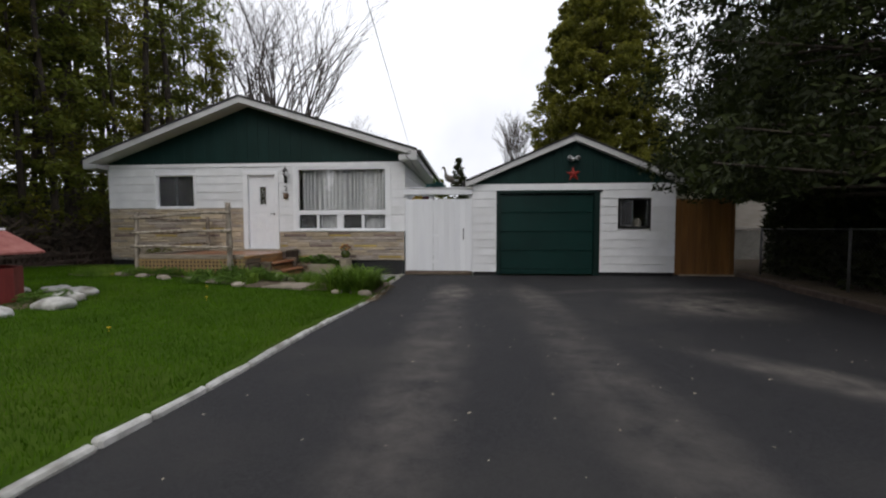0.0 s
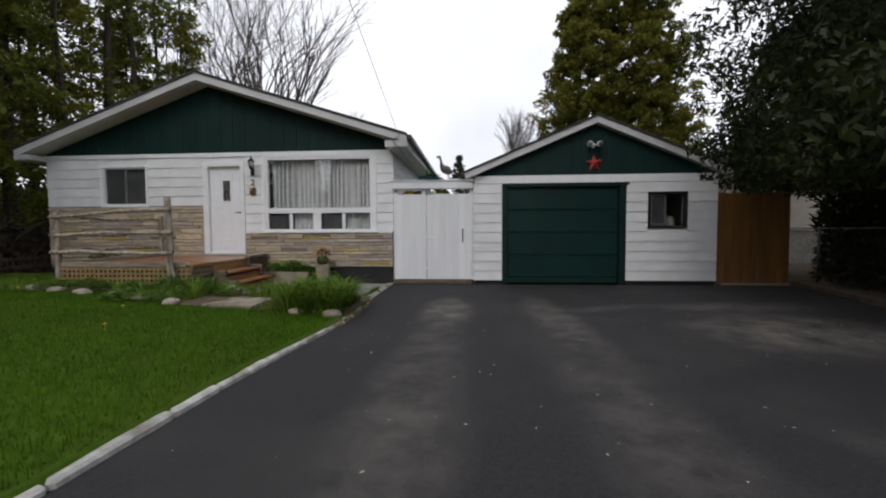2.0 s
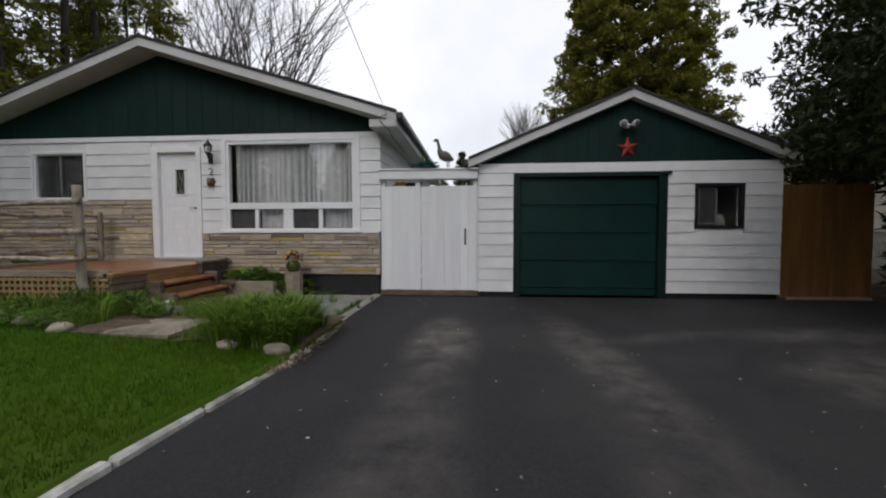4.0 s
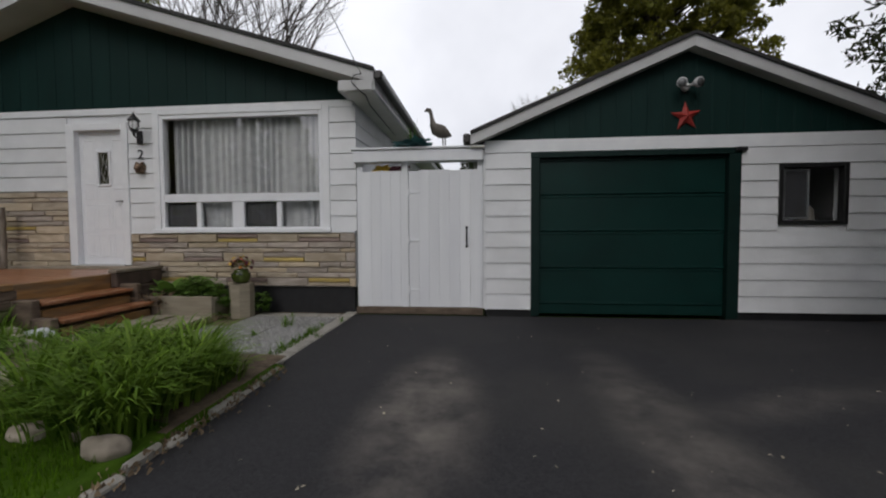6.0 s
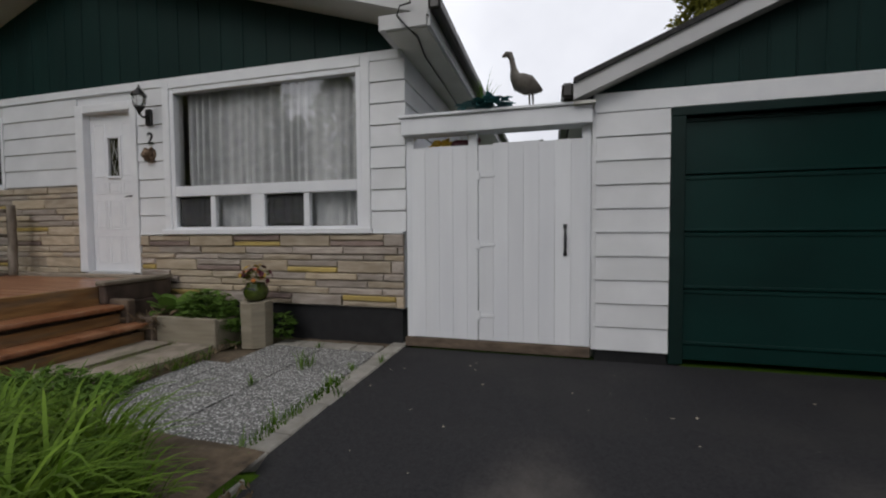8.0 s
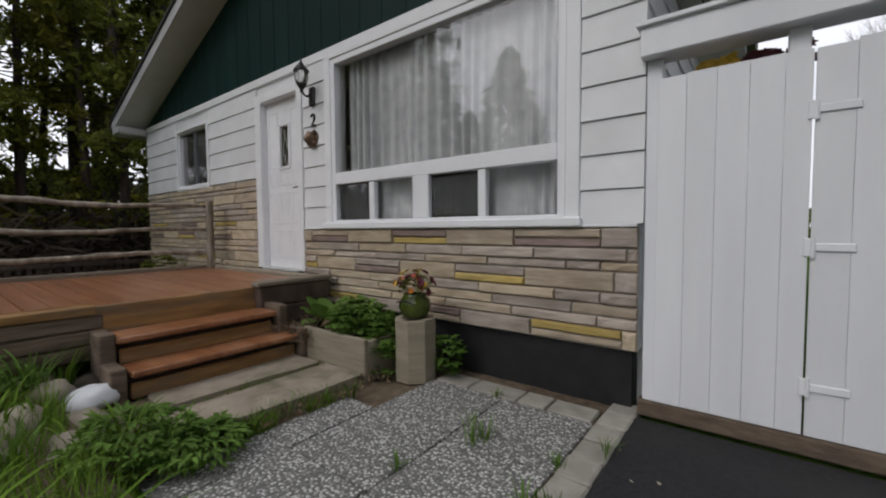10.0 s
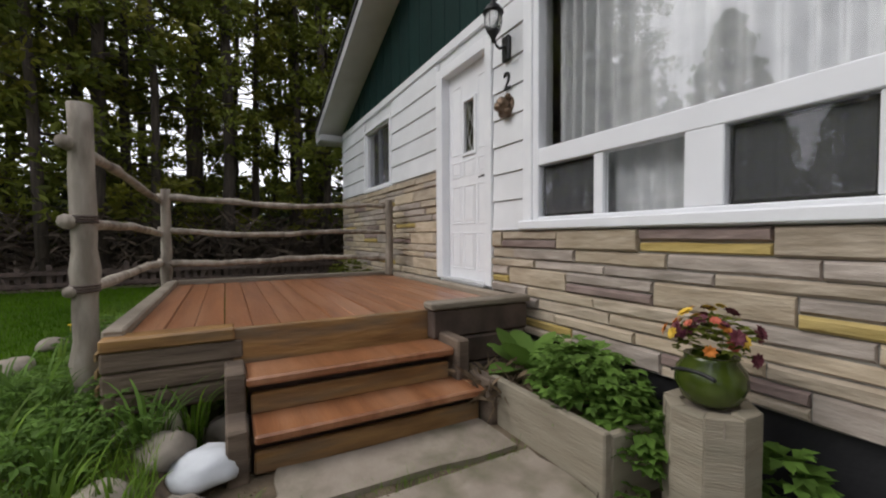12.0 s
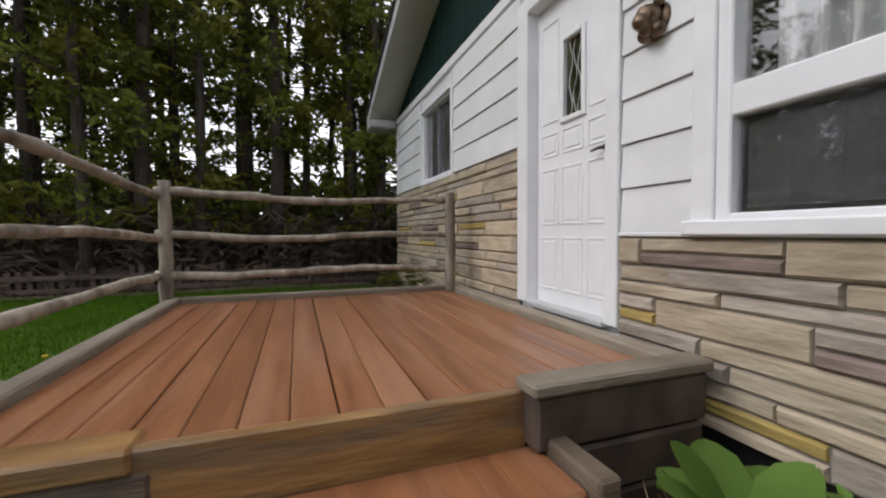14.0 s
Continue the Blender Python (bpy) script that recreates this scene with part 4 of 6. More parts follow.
def forest_cedar(seed):
    """A tall cedar of a close stand: a long bare trunk with dead twigs, thin foliage above."""
    r = random.Random(seed)
    h = r.uniform(10.5, 14)
    lean = (r.uniform(-0.4, 0.4), r.uniform(-0.4, 0.4))
    at = lambda z: Vector((lean[0] * z / h + 0.05 * math.sin(z + seed), lean[1] * z / h, z))
    zs = [h * i / 9 for i in range(10)]
    r0 = r.uniform(0.07, 0.15)
    limbs, clumps = [], []
    for k in range(60):
        z = r.uniform(0.5, h * 0.95)
        a = r.uniform(0, 6.28)
        ln = r.uniform(0.4, 1.1) if z < h * 0.3 else r.uniform(0.7, 1.7) * (1.15 - 0.6 * z / h)
        p = at(z)
        q = p + Vector((math.cos(a) * ln, math.sin(a) * ln, r.uniform(-0.15, 0.3) * ln))
        limbs.append(([p, (p + q) / 2 + Vector((0, 0, -0.06)), q], [0.018, 0.012, 0.005]))
        if z > h * 0.10:
            for t in (0.55, 0.8, 1.0):
                if r.random() < (0.9 if z > h * 0.25 else 0.5):
                    w = p.lerp(q, t)
                    clumps.append((w.x, w.y, w.z - 0.08, r.uniform(0.22, 0.42)))
    for k in range(14):
        z = h * r.uniform(0.72, 1.0)
        p = at(z)
        clumps.append((p.x + r.uniform(-0.35, 0.35), p.y + r.uniform(-0.35, 0.35), z, r.uniform(0.25, 0.45)))
    me = crown_mesh("crown", seed, clumps, 0.15, 30, 0.7)
    return tree("forest_cedar", "tall thin cedar with bare lower trunk and dead twigs", ([at(z) for z in zs], [r0 * (1.15 - 0.95 * i / 9) for i in range(10)]), me, (CEDAR, CEDARY, CEDAR)[seed % 3], BARK, limbs, "cedar stand beside the house")


def full_cedar(name, label, h, rad, seed, mat, n=900, base=0.6, per=26, leaf=0.17, power=0.75):
    """A dense cone of cedar foliage down to the ground."""
    r = random.Random(seed)
    clumps, limbs = [], []
    for k in range(n):
        t = r.random() ** 1.35
        z = base + (h - base) * t
        rr = rad * (1 - t) ** power * (0.8 + 0.35 * noise.noise((math.cos(k * 2.4) * 1.5, t * 6, seed))) + 0.1
        a = r.uniform(0, 6.28)
        rr *= 0.82 + 0.3 * noise.noise((math.cos(a) * 1.8 + seed, math.sin(a) * 1.8, z * 0.5))
        q = rr * r.uniform(0.45, 1.0) ** 0.5
        clumps.append((math.cos(a) * q, math.sin(a) * q, z, r.uniform(0.2, 0.42) * (0.6 + 0.5 * (1 - t))))
        if k % 8 == 0:
            limbs.append(([(0, 0, z * 0.9), (math.cos(a) * q * 0.5, math.sin(a) * q * 0.5, z * 0.96), (math.cos(a) * q, math.sin(a) * q, z)], [0.05, 0.03, 0.01]))
    me = crown_mesh("crown", seed, clumps, leaf, per, 1.0)
    return tree(name, label, ([(0, 0, -0.1), (0.05, 0, h * 0.3), (0, 0, h * 0.97)], [0.22, 0.16, 0.02]), me, mat, BARK, limbs)


def bare_tree(name, label, h, seed, spread=0.5, depth=5, r0=0.2, stems=((0.03, 0),), kids=3):
    """A leafless tree: each stem with its branching is one limb."""
    r = random.Random(seed)
    t = thing(name, (0, 0, 0), label, "tree")

    def grow(bm, p, d, ln, rad, k):
        q = p + d * ln
        mid = p + d * ln * 0.5 + Vector((r.uniform(-1, 1), r.uniform(-1, 1), 0)) * ln * 0.05
        tube(bm, [p, mid, q], [rad, rad * 0.86, rad * 0.7], 6 if k > 2 else 4, False)
        if k == 0:
            return
        for i in range(kids if 0 < k < depth - 1 else 4):
            a = Vector((r.uniform(-1, 1), r.uniform(-1, 1), r.uniform(-0.15, 0.5)))
            nd = (d + a * (spread if k < depth - 1 else spread * 0.5)).normalized()
            grow(bm, p + d * ln * r.uniform(0.6, 1.0), nd, ln * r.uniform(0.6, 0.82), rad * r.uniform(0.5, 0.66), k - 1)

    for lx, ly in stems:
        bm = bmesh.new()
        grow(bm, Vector((lx * 0.6, ly * 0.6, -0.1)), Vector((lx, ly, 1)).normalized(), h * 0.33, r0, depth)
        part("limb", bm, BAREBARK, t)
    return t


def put(t, x, y, z=0.0, turn=0.0, s=1.0):
    t.matrix_basis = pose(x, y, z, 0, 0, turn) @ Matrix.Scale(s, 4)
    return t


protos = [forest_cedar(s) for s in (1, 2, 3, 4, 5)]
spots = []
r = random.Random(21)
for row, x in enumerate((-12.6, -13.5, -14.6, -16.2)):
    y = 0.5 + 0.3 * row
    while y < 18.5:
        if y < 12.5 or r.random() < 0.75:
            spots.append((x + r.uniform(-0.4, 0.4), y + r.uniform(-0.3, 0.3)))
        y += r.uniform(0.7, 1.15) * (1.0 + 0.22 * row)
for i, (x, y) in enumerate(spots):
    m = pose(x, y, 0.2, 0, 0, r.uniform(0, 360)) @ Matrix.Scale(r.uniform(0.85, 1.2), 4)
    if i < len(protos):
        protos[i].matrix_basis = m
    else:
        c = copy_thing(protos[i % len(protos)], m)
        c.matrix_basis = m
put(full_cedar("conical_cedar", "dense conical olive-green cedar behind the garage", 15.4, 5.7, 31, CEDARY, 2800, 0.4, 84, 0.15, 0.62), 5.55, 20.6)
# the next two cedars take the leaf colour with shade already in it
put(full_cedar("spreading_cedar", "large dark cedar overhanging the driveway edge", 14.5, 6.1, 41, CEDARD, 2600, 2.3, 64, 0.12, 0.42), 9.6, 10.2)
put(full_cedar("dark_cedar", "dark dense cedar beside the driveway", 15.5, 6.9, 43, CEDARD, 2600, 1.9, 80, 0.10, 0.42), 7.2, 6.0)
road_cedar = put(full_cedar("roadside_cedar", "full green cedar across the road", 11.0, 4.2, 47, CEDAR, 1000, 0.3, 24, 0.22, 0.6), -9.5, -13.0, 0, 0, 0.85)
for x, y, k in ((-3.5, -18.0, 1.45), (-16.6, -17.0, 1.0), (-23.0, -13.0, 1.3), (-18.0, -16.0, 1.4), (-20.5, -14.0, 0.95), (-12.8, -18.0, 0.85), (5.0, -17.0, 1.15), (11.5, -7.0, 1.1)):
    copy_thing(road_cedar, Matrix.Identity(4)).matrix_basis = pose(x, y, 0, 0, 0, 70 * x) @ Matrix.Scale(k, 4)
put(bare_tree("bare_maple", "leafless grey maple behind the house", 17.5, 4, 0.7, 6, 0.12, ((-0.45, 0.05), (-0.18, -0.1), (-0.04, 0.1), (0.10, 0.0), (0.24, -0.05)), 2), -12.5, 24.0)
put(bare_tree("bare_birch", "fine leafless pale tree behind the house", 13.0, 8, 0.6, 6, 0.10), -10.2, 38.0)
put(bare_tree("bare_poplar", "leafless narrow poplar behind the garage", 14.0, 12, 0.35, 6, 0.13), 3.5, 42.0)
put(full_cedar("small_fir", "small dark pointed fir far behind the gate", 7.2, 1.7, 51, CEDARD, 300, 0.4, 20, 0.2, 0.8), -1.65, 35.0)
put(full_cedar("low_cedar", "low green cedar behind the house", 5.2, 2.4, 53, CEDAR, 300, 0.3, 20, 0.2, 0.6), -3.2, 34.0)


# undergrowth and far woods behind the stand
def scatter_twigs(name, n, fx, fz, mat, length, seed, label, category, wide=0.02):
    g = random.Random(seed)
    v, f = [], []
    for i in range(n):
        x, y = fx(g)
        z = fz(g)
        a, t = g.uniform(0, 6.28), g.uniform(-0.5, 1.2)
        d = Vector((math.cos(a), math.sin(a), t)).normalized() * length * g.uniform(0.5, 1.4)
        s = d.cross(Vector((g.uniform(-1, 1), g.uniform(-1, 1), 0.3))).normalized() * wide * g.uniform(0.5, 1.5)
        p = Vector((x, y, z))
        k = len(v)
        v += [p - s, p + d * 0.5 - s * 0.9 + Vector((0, 0, 0.02)), p + d, p + s]
        f.append((k, k + 1, k + 2, k + 3))
    return tagged(raw(name, v, f, mat, None, label, False, "stuff"), category=category)


TWIG = surf("dead_twig", (0.045, 0.032, 0.024), (0.10, 0.075, 0.055), 3.0, 0.95, vary=0.4, island=True)
LITTER = surf("leaf_litter_flake", (0.10, 0.07, 0.04), (0.22, 0.16, 0.10), 3.0, 0.9, vary=0.5, island=True)
scatter_twigs("undergrowth", 26000, lambda g: (g.uniform(-15.5, -12.0), g.uniform(1, 26)), lambda g: 0.15 + 1.35 * g.random() ** 1.4, TWIG, 0.42, 5, "dense brown leafless brush under the cedars", "undergrowth", 0.014)
# far woods added to hide the horizon; like the thicket, darkened in leaf colour
scatter_twigs("far_woods", 22000, lambda g: (g.uniform(-24, -18.5), g.uniform(-4, 30)), lambda g: 0.1 + 3.0 * g.random() ** 1.5, CEDARD, 0.42, 6, "dark woods added behind the cedar stand to hide the horizon", "woods", 0.11)
scatter_twigs("rear_hedge", 9000, lambda g: (g.uniform(-24, 18), g.uniform(44, 52)), lambda g: 0.1 + 2.2 * g.random() ** 1.3, CEDAR, 0.5, 8, "low far hedge behind the gardens", "hedge", 0.15)
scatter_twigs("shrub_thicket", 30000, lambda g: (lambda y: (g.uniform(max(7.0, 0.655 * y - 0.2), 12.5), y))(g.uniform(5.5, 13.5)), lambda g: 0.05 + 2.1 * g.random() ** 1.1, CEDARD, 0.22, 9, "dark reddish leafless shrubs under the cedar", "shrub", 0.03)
for s, x0, x1, y0, y1, nm, lb in ((1, -40, -11.6, -8, 34, "forest_floor", "brown needle litter under the cedars"), (2, 4.4, 26, -12, 34, "verge", "dark bare soil under the cedars")):
    xs, ys = steps(x0, x1, 0.8), steps(y0, y1, 0.8)
    raw(nm, [(x, y, (ground_height(x, y) if s == 1 else -0.02) + 0.012 + 0.01 * noise.noise((x, y, s))) for y in ys for x in xs],
        [(j * len(xs) + i, j * len(xs) + i + 1, (j + 1) * len(xs) + i + 1, (j + 1) * len(xs) + i) for j in range(len(ys) - 1) for i in range(len(xs) - 1)], SOIL, None, lb, True, "structure")
    tagged(bpy.data.objects[nm], category="ground")

# picket fence glimpsed behind the brush
pf = thing("picket_fence", (-12.1, 9, 0.2), "low grey wooden picket fence under the cedars", "fence")
y = 5.0
while y < 16:
    part("picket", boxed(-12.10, y, 0.15, -12.08, y + 0.08, 0.66 + rng.uniform(-0.16, 0.06), 0.004), DARKWOOD, pf)
    y += 0.13
for z in (0.3, 0.5):
    part("rail", boxed(-12.075, 5, z, -12.03, 16, z + 0.07), DARKWOOD, pf)

# ---- lawn, kerb, beds ----
def blades(name, n, place, height, width, mat, seed, label, category, bend=0.6):
    g = np.random.default_rng(seed)
    pts = place(g, n)
    n = len(pts)
    a = g.uniform(0, 2 * np.pi, n)
    h = height * g.uniform(0.5, 1.3, n)
    w = width * g.uniform(0.6, 1.4, n)
    lx, ly = np.cos(a) * h * bend * g.uniform(0.2, 1, n), np.sin(a) * h * bend * g.uniform(0.2, 1, n)
    sx, sy = -np.sin(a) * w, np.cos(a) * w
    z = pts[:, 2]
    v = np.stack([np.stack([pts[:, 0] - sx, pts[:, 1] - sy, z - 0.005], 1), np.stack([pts[:, 0] + sx, pts[:, 1] + sy, z - 0.005], 1), np.stack([pts[:, 0] + lx, pts[:, 1] + ly, z + h], 1)], 1).reshape(-1, 3)
    me = bpy.data.meshes.new(name)
    me.from_pydata(v.tolist(), [], np.arange(3 * n).reshape(-1, 3).tolist())
    me.materials.append(mat)
    return tagged(new(name, me), label, category, kind="stuff")


def in_bed(x, y):
    front = 7.55 + 0.25 * math.sin(x * 1.7) + 0.14 * max(0.0, -x - 5.0)
    return (-9.2 < x < kerb_line(y) + 0.02 and front - (0.38 if x > -3.6 else 0) < y < 8.75) or (-5.45 < x < -2.5 and 8.7 < y < 10.99)


def lawn_points(g, n):
    x = -2.40 - 9.5 * g.random(n) ** 1.15
    y = g.uniform(1.2, 9.8, n)
    ok = np.array([a < kerb_line(b) - 0.05 and not in_bed(a, b) and not (-8.1 < a < -4.9 and b > 8.4) for a, b in zip(x, y)])
    x, y = x[ok], y[ok]
    return np.array([(a, b, lawn_height(a, b)) for a, b in zip(x, y)])


blades("lawn_grass", 150000, lawn_points, 0.045, 0.0035, BLADE, 3, "short green spring lawn grass", "grass")
xs, ys = steps(-9.3, -2.24, 0.06), steps(6.3, 11.0, 0.1)
bv, bf = {}, []
for j in range(len(ys) - 1):
    for i in range(len(xs) - 1):
        if in_bed(xs[i] + 0.05, ys[j] + 0.05) and not (-7.9 < xs[i] < -5.4 and ys[j] > 8.5):
            bf.append(tuple(bv.setdefault(k, len(bv)) for k in ((i, j), (i + 1, j), (i + 1, j + 1), (i, j + 1))))
vv = []
for i, j in bv:
    x, y = xs[i], ys[j]
    z = lawn_height(x, y) + 0.015 - 0.012 * max(0.0, 1 - max(0.0, kerb_line(y) - x) / 0.15) if y < 8.75 else ground_height(x, y) + 0.03
    vv.append((x, y, z + 0.012 * noise.noise((x * 7, y * 7, 3))))
tagged(raw("flower_bed", vv, bf, SOIL, None, "brown soil flower bed with leaf litter", True, "structure"), category="flower bed")
scatter_twigs("leaf_litter", 2600, lambda g: (g.uniform(-5.3, -3.95), g.uniform(8.0, 10.4)), lambda g: 0.035 + 0.02 * g.random(), LITTER, 0.03, 14, "dry leaf litter in the flower bed", "leaf litter", 0.006)

scatter_twigs("kerb_litter", 700, lambda g: (lambda y: (kerb_line(y) + g.gauss(-0.02, 0.06), y))(g.uniform(6.6, 8.5)), lambda g: 0.012 + 0.03 * g.random(), LITTER, 0.03, 15, "dry leaves caught along the old kerb", "leaf litter", 0.006)


def bed_points(g, n):
    x, y = g.uniform(-9.0, -3.3, n), g.uniform(7.2, 8.7, n)
    ok = np.array([in_bed(a, b) and not (-8.0 < a < -5.4 and b > 8.38) and not (-4.85 < a < -3.6 and b < 8.1) and noise.noise((a * 2.2, b * 2.2, 9)) > -0.12 for a, b in zip(x, y)])
    return np.array([(a, b, lawn_height(a, b) + 0.01) for a, b in zip(x[ok], y[ok])])


blades("long_grass", 15000, bed_points, 0.16, 0.004, LILY, 13, "long loose grass among the bed stones", "grass", 0.8)

# whitewashed kerb stones along the lawn
kerb = thing("kerb", (-2.68, 4, 0), "row of whitewashed concrete kerb stones along the drive", "kerb")
y = -4.0
while y < 8.5:
    old = y > 6.5
    ln = rng.uniform(0.14, 0.36) if old else rng.uniform(0.35, 0.8)
    xk = kerb_line(y) + (rng.uniform(-0.03, 0.02) if old else rng.uniform(-0.006, 0.006))
    part("kerb_stone", boxed(-0.042, 0, -0.08, 0.042, ln - 0.008, (0.045 if not old else 0.045) + rng.uniform(-0.012, 0.012) * (2 if old else 1), 0.018, pose(xk, y, 0, rng.uniform(-0.4, 0.4), rng.uniform(-4, 4), rng.uniform(-0.8, 0.8) * (6 if old else 1) - math.degrees(math.atan2(kerb_line(y + ln) - kerb_line(y), ln)))), CONCRETE if old else KERBW, kerb)
    y += ln

# exposed aggregate slabs, pavers, flagstones
AGG = surf("exposed_aggregate", (0.10, 0.10, 0.10), (0.16, 0.155, 0.15), 30.0, 0.9, 0.5, 90)
ant = AGG.node_tree
vor = ant.nodes.new("ShaderNodeTexVoronoi")
vor.inputs["Scale"].default_value = 62
vor.feature = "F1"
aco = ant.nodes.new("ShaderNodeTexCoord")
ant.links.new(aco.outputs["Object"], vor.inputs["Vector"])
asep = ant.nodes.new("ShaderNodeSeparateColor")
ant.links.new(vor.outputs["Color"], asep.inputs["Color"])
arp = ant.nodes.new("ShaderNodeValToRGB")
arp.color_ramp.interpolation = "CONSTANT"
arp.color_ramp.elements[0].color, arp.color_ramp.elements[1].color = (0.17, 0.17, 0.165, 1), (0.55, 0.545, 0.53, 1)
arp.color_ramp.elements[1].position = 0.62
e3 = arp.color_ramp.elements.new(0.3)
e3.color = (0.32, 0.31, 0.295, 1)
ant.links.new(asep.outputs["Red"], arp.inputs["Fac"])
agap = ant.nodes.new("ShaderNodeMapRange")
agap.inputs["From Min"].default_value, agap.inputs["From Max"].default_value = 0.35, 0.6
ant.links.new(vor.outputs["Distance"], agap.inputs["Value"])
amix = ant.nodes.new("ShaderNodeMixRGB")
amix.inputs["Color2"].default_value = (0.11, 0.11, 0.105, 1)
ant.links.new(agap.outputs["Result"], amix.inputs["Fac"])
ant.links.new(arp.outputs["Color"], amix.inputs["Color1"])
ant.links.new(amix.outputs["Color"], ant.nodes["Principled BSDF"].inputs["Base Color"])
abp = ant.nodes.new("ShaderNodeBump")
abp.inputs["Strength"].default_value, abp.inputs["Distance"].default_value, abp.invert = 0.7, 0.006, True
ant.links.new(vor.outputs["Distance"], abp.inputs["Height"])
ant.links.new(abp.outputs["Normal"], ant.nodes["Principled BSDF"].inputs["Normal"])

patio = thing("slab_path", (-3.2, 9.8, 0), "exposed aggregate concrete slabs with paver border", "path")
for i, (x0, x1) in enumerate(((-4.02, -3.755), (-3.745, -3.15), (-3.14, -2.545))):
    for j, (y0, y1) in enumerate(((8.25, 8.80), (8.81, 9.41), (9.42, 10.025), (10.035, 10.64))):
        if (i == 0 and (j == 0 or j == 3)) or (i == 1 and j == 0 and False):
            continue
        part("slab", boxed(x0, y0, -0.05, x1, y1, 0.008, 0.006, pose(0, 0, rng.uniform(-0.003, 0.003), 0, 0, 0)), AGG, patio)
y = 8.6
while y < 10.9:
    ln = rng.uniform(0.19, 0.23)
    part("paver", boxed(-0.085, 0, -0.06, 0.085, ln - 0.014, 0.012, 0.01, pose(-2.45, y, rng.uniform(-0.004, 0.004), 0, 0, rng.uniform(-2, 2))), CONCRETE, patio)
    y += ln
x = -3.74
while x < -2.56:
    ln = min(rng.uniform(0.2, 0.42), -2.545 - x)
    part("paver", boxed(x, 10.655, -0.06, x + ln - 0.014, 10.845, 0.014 + rng.uniform(-0.004, 0.004), 0.008), CONCRETE, patio)
    x += ln


def flag(xa, xb, ya, yb, z, seed):
    g = random.Random(seed)
    bm = bmesh.new()
    out = []
    for (x0, y0), (x1, y1) in (((xa, ya), (xb, ya - 0.02)), ((xb, ya - 0.02), (xb + 0.04, yb)), ((xb + 0.04, yb), (xa, yb)), ((xa, yb), (xa, ya))):
        for k in range(5):
            out.append((x0 + (x1 - x0) * k / 5 + g.uniform(-0.012, 0.012), y0 + (y1 - y0) * k / 5 + g.uniform(-0.012, 0.012)))
    top = [bm.verts.new((x, y, z + g.uniform(-0.004, 0.004))) for x, y in out]
    low = [bm.verts.new((x, y, z - 0.09)) for x, y in out]
    bm.faces.new(top)
    for k in range(20):
        bm.faces.new((top[k], top[(k + 1) % 20], low[(k + 1) % 20], low[k]))
    return tagged(part("flagstone", bm, FLAG, None, "worn tan flagstone set before the steps"), category="flagstone", group="flagstones before the steps")


flag(-4.92, -4.62, 9.12, 10.2, 0.095, 1)
flag(-4.55, -4.15, 9.05, 10.25, 0.08, 2)
flag(-4.75, -3.72, 7.32, 8.02, 0.152, 3)

def joint_points(g, n):
    x = np.where(g.random(n) < 0.4, g.uniform(-4.62, -4.54, n), g.uniform(-4.13, -4.0, n))
    y = g.uniform(8.95, 10.2, n)
    ok = np.array([noise.noise((a * 3, b * 3.5, 4)) > -0.05 for a, b in zip(x, y)])
    return np.stack([x, y, np.full(n, 0.015)], 1)[ok]


blades("joint_grass", 2600, joint_points, 0.085, 0.0035, LILY, 17, "loose grass growing between the flagstones", "grass", 0.9)

# log-timber curb and mesh fence on the far side of the drive
rightcurb = thing("timber_curb", (5.8, 8, 0), "dark weathered timber curb along the drive", "curb")
for k in range(4):
    y0, y1 = 3.0 + 2.0 * k, 5.0 + 2.0 * k - 0.02
    x0, x1 = 6.28 - 0.2 * (10.9 - y0), 6.28 - 0.2 * (10.9 - y1)
    part("timber", boxed(-0.07, 0, -0.05, 0.07, math.hypot(x1 - x0, y1 - y0), 0.09, 0.015, pose(x0 + 0.06, y0, 0, 0, 0, -math.degrees(math.atan2(x1 - x0, y1 - y0)))), DARKWOOD, rightcurb)
GALV = surf("galvanised_steel", (0.12, 0.125, 0.13), (0.19, 0.195, 0.20), 12.0, 0.5, metal=0.7)
mf = thing("chain_link_fence", (7.2, 8, 0), "galvanised chain link fence on round posts", "fence")
for x, y in ((6.2, 5.0), (6.75, 8.4), (7.2, 11.5), (7.6, 15.0)):
    bm = bmesh.new()
    tube(bm, [(x, y, -0.1), (x, y, 1.25)], [0.025, 0.025], 8)
    part("post", bm, GALV, mf, "", True)
bm = bmesh.new()
tube(bm, [(6.2, 5.0, 1.22), (6.75, 8.4, 1.22), (7.2, 11.5, 1.22), (7.6, 15.0, 1.22)], [0.016] * 4, 6)
part("top_rail", bm, GALV, mf, "", True)
bm = bmesh.new()
for k in range(110):
    for s in (-1, 1):
        y0 = 5.0 + k * 0.09
        y1 = y0 + s * 1.15
        if 5 <= y1 <= 15:
            xx = lambda y: 6.2 + (y - 5) * 0.14
            tube(bm, [(xx(y0), y0, 0.04), (xx(y1), y1, 1.2)], [0.0016, 0.0016], 3, False)
part("wire_mesh", bm, GALV, mf, kind="stuff")

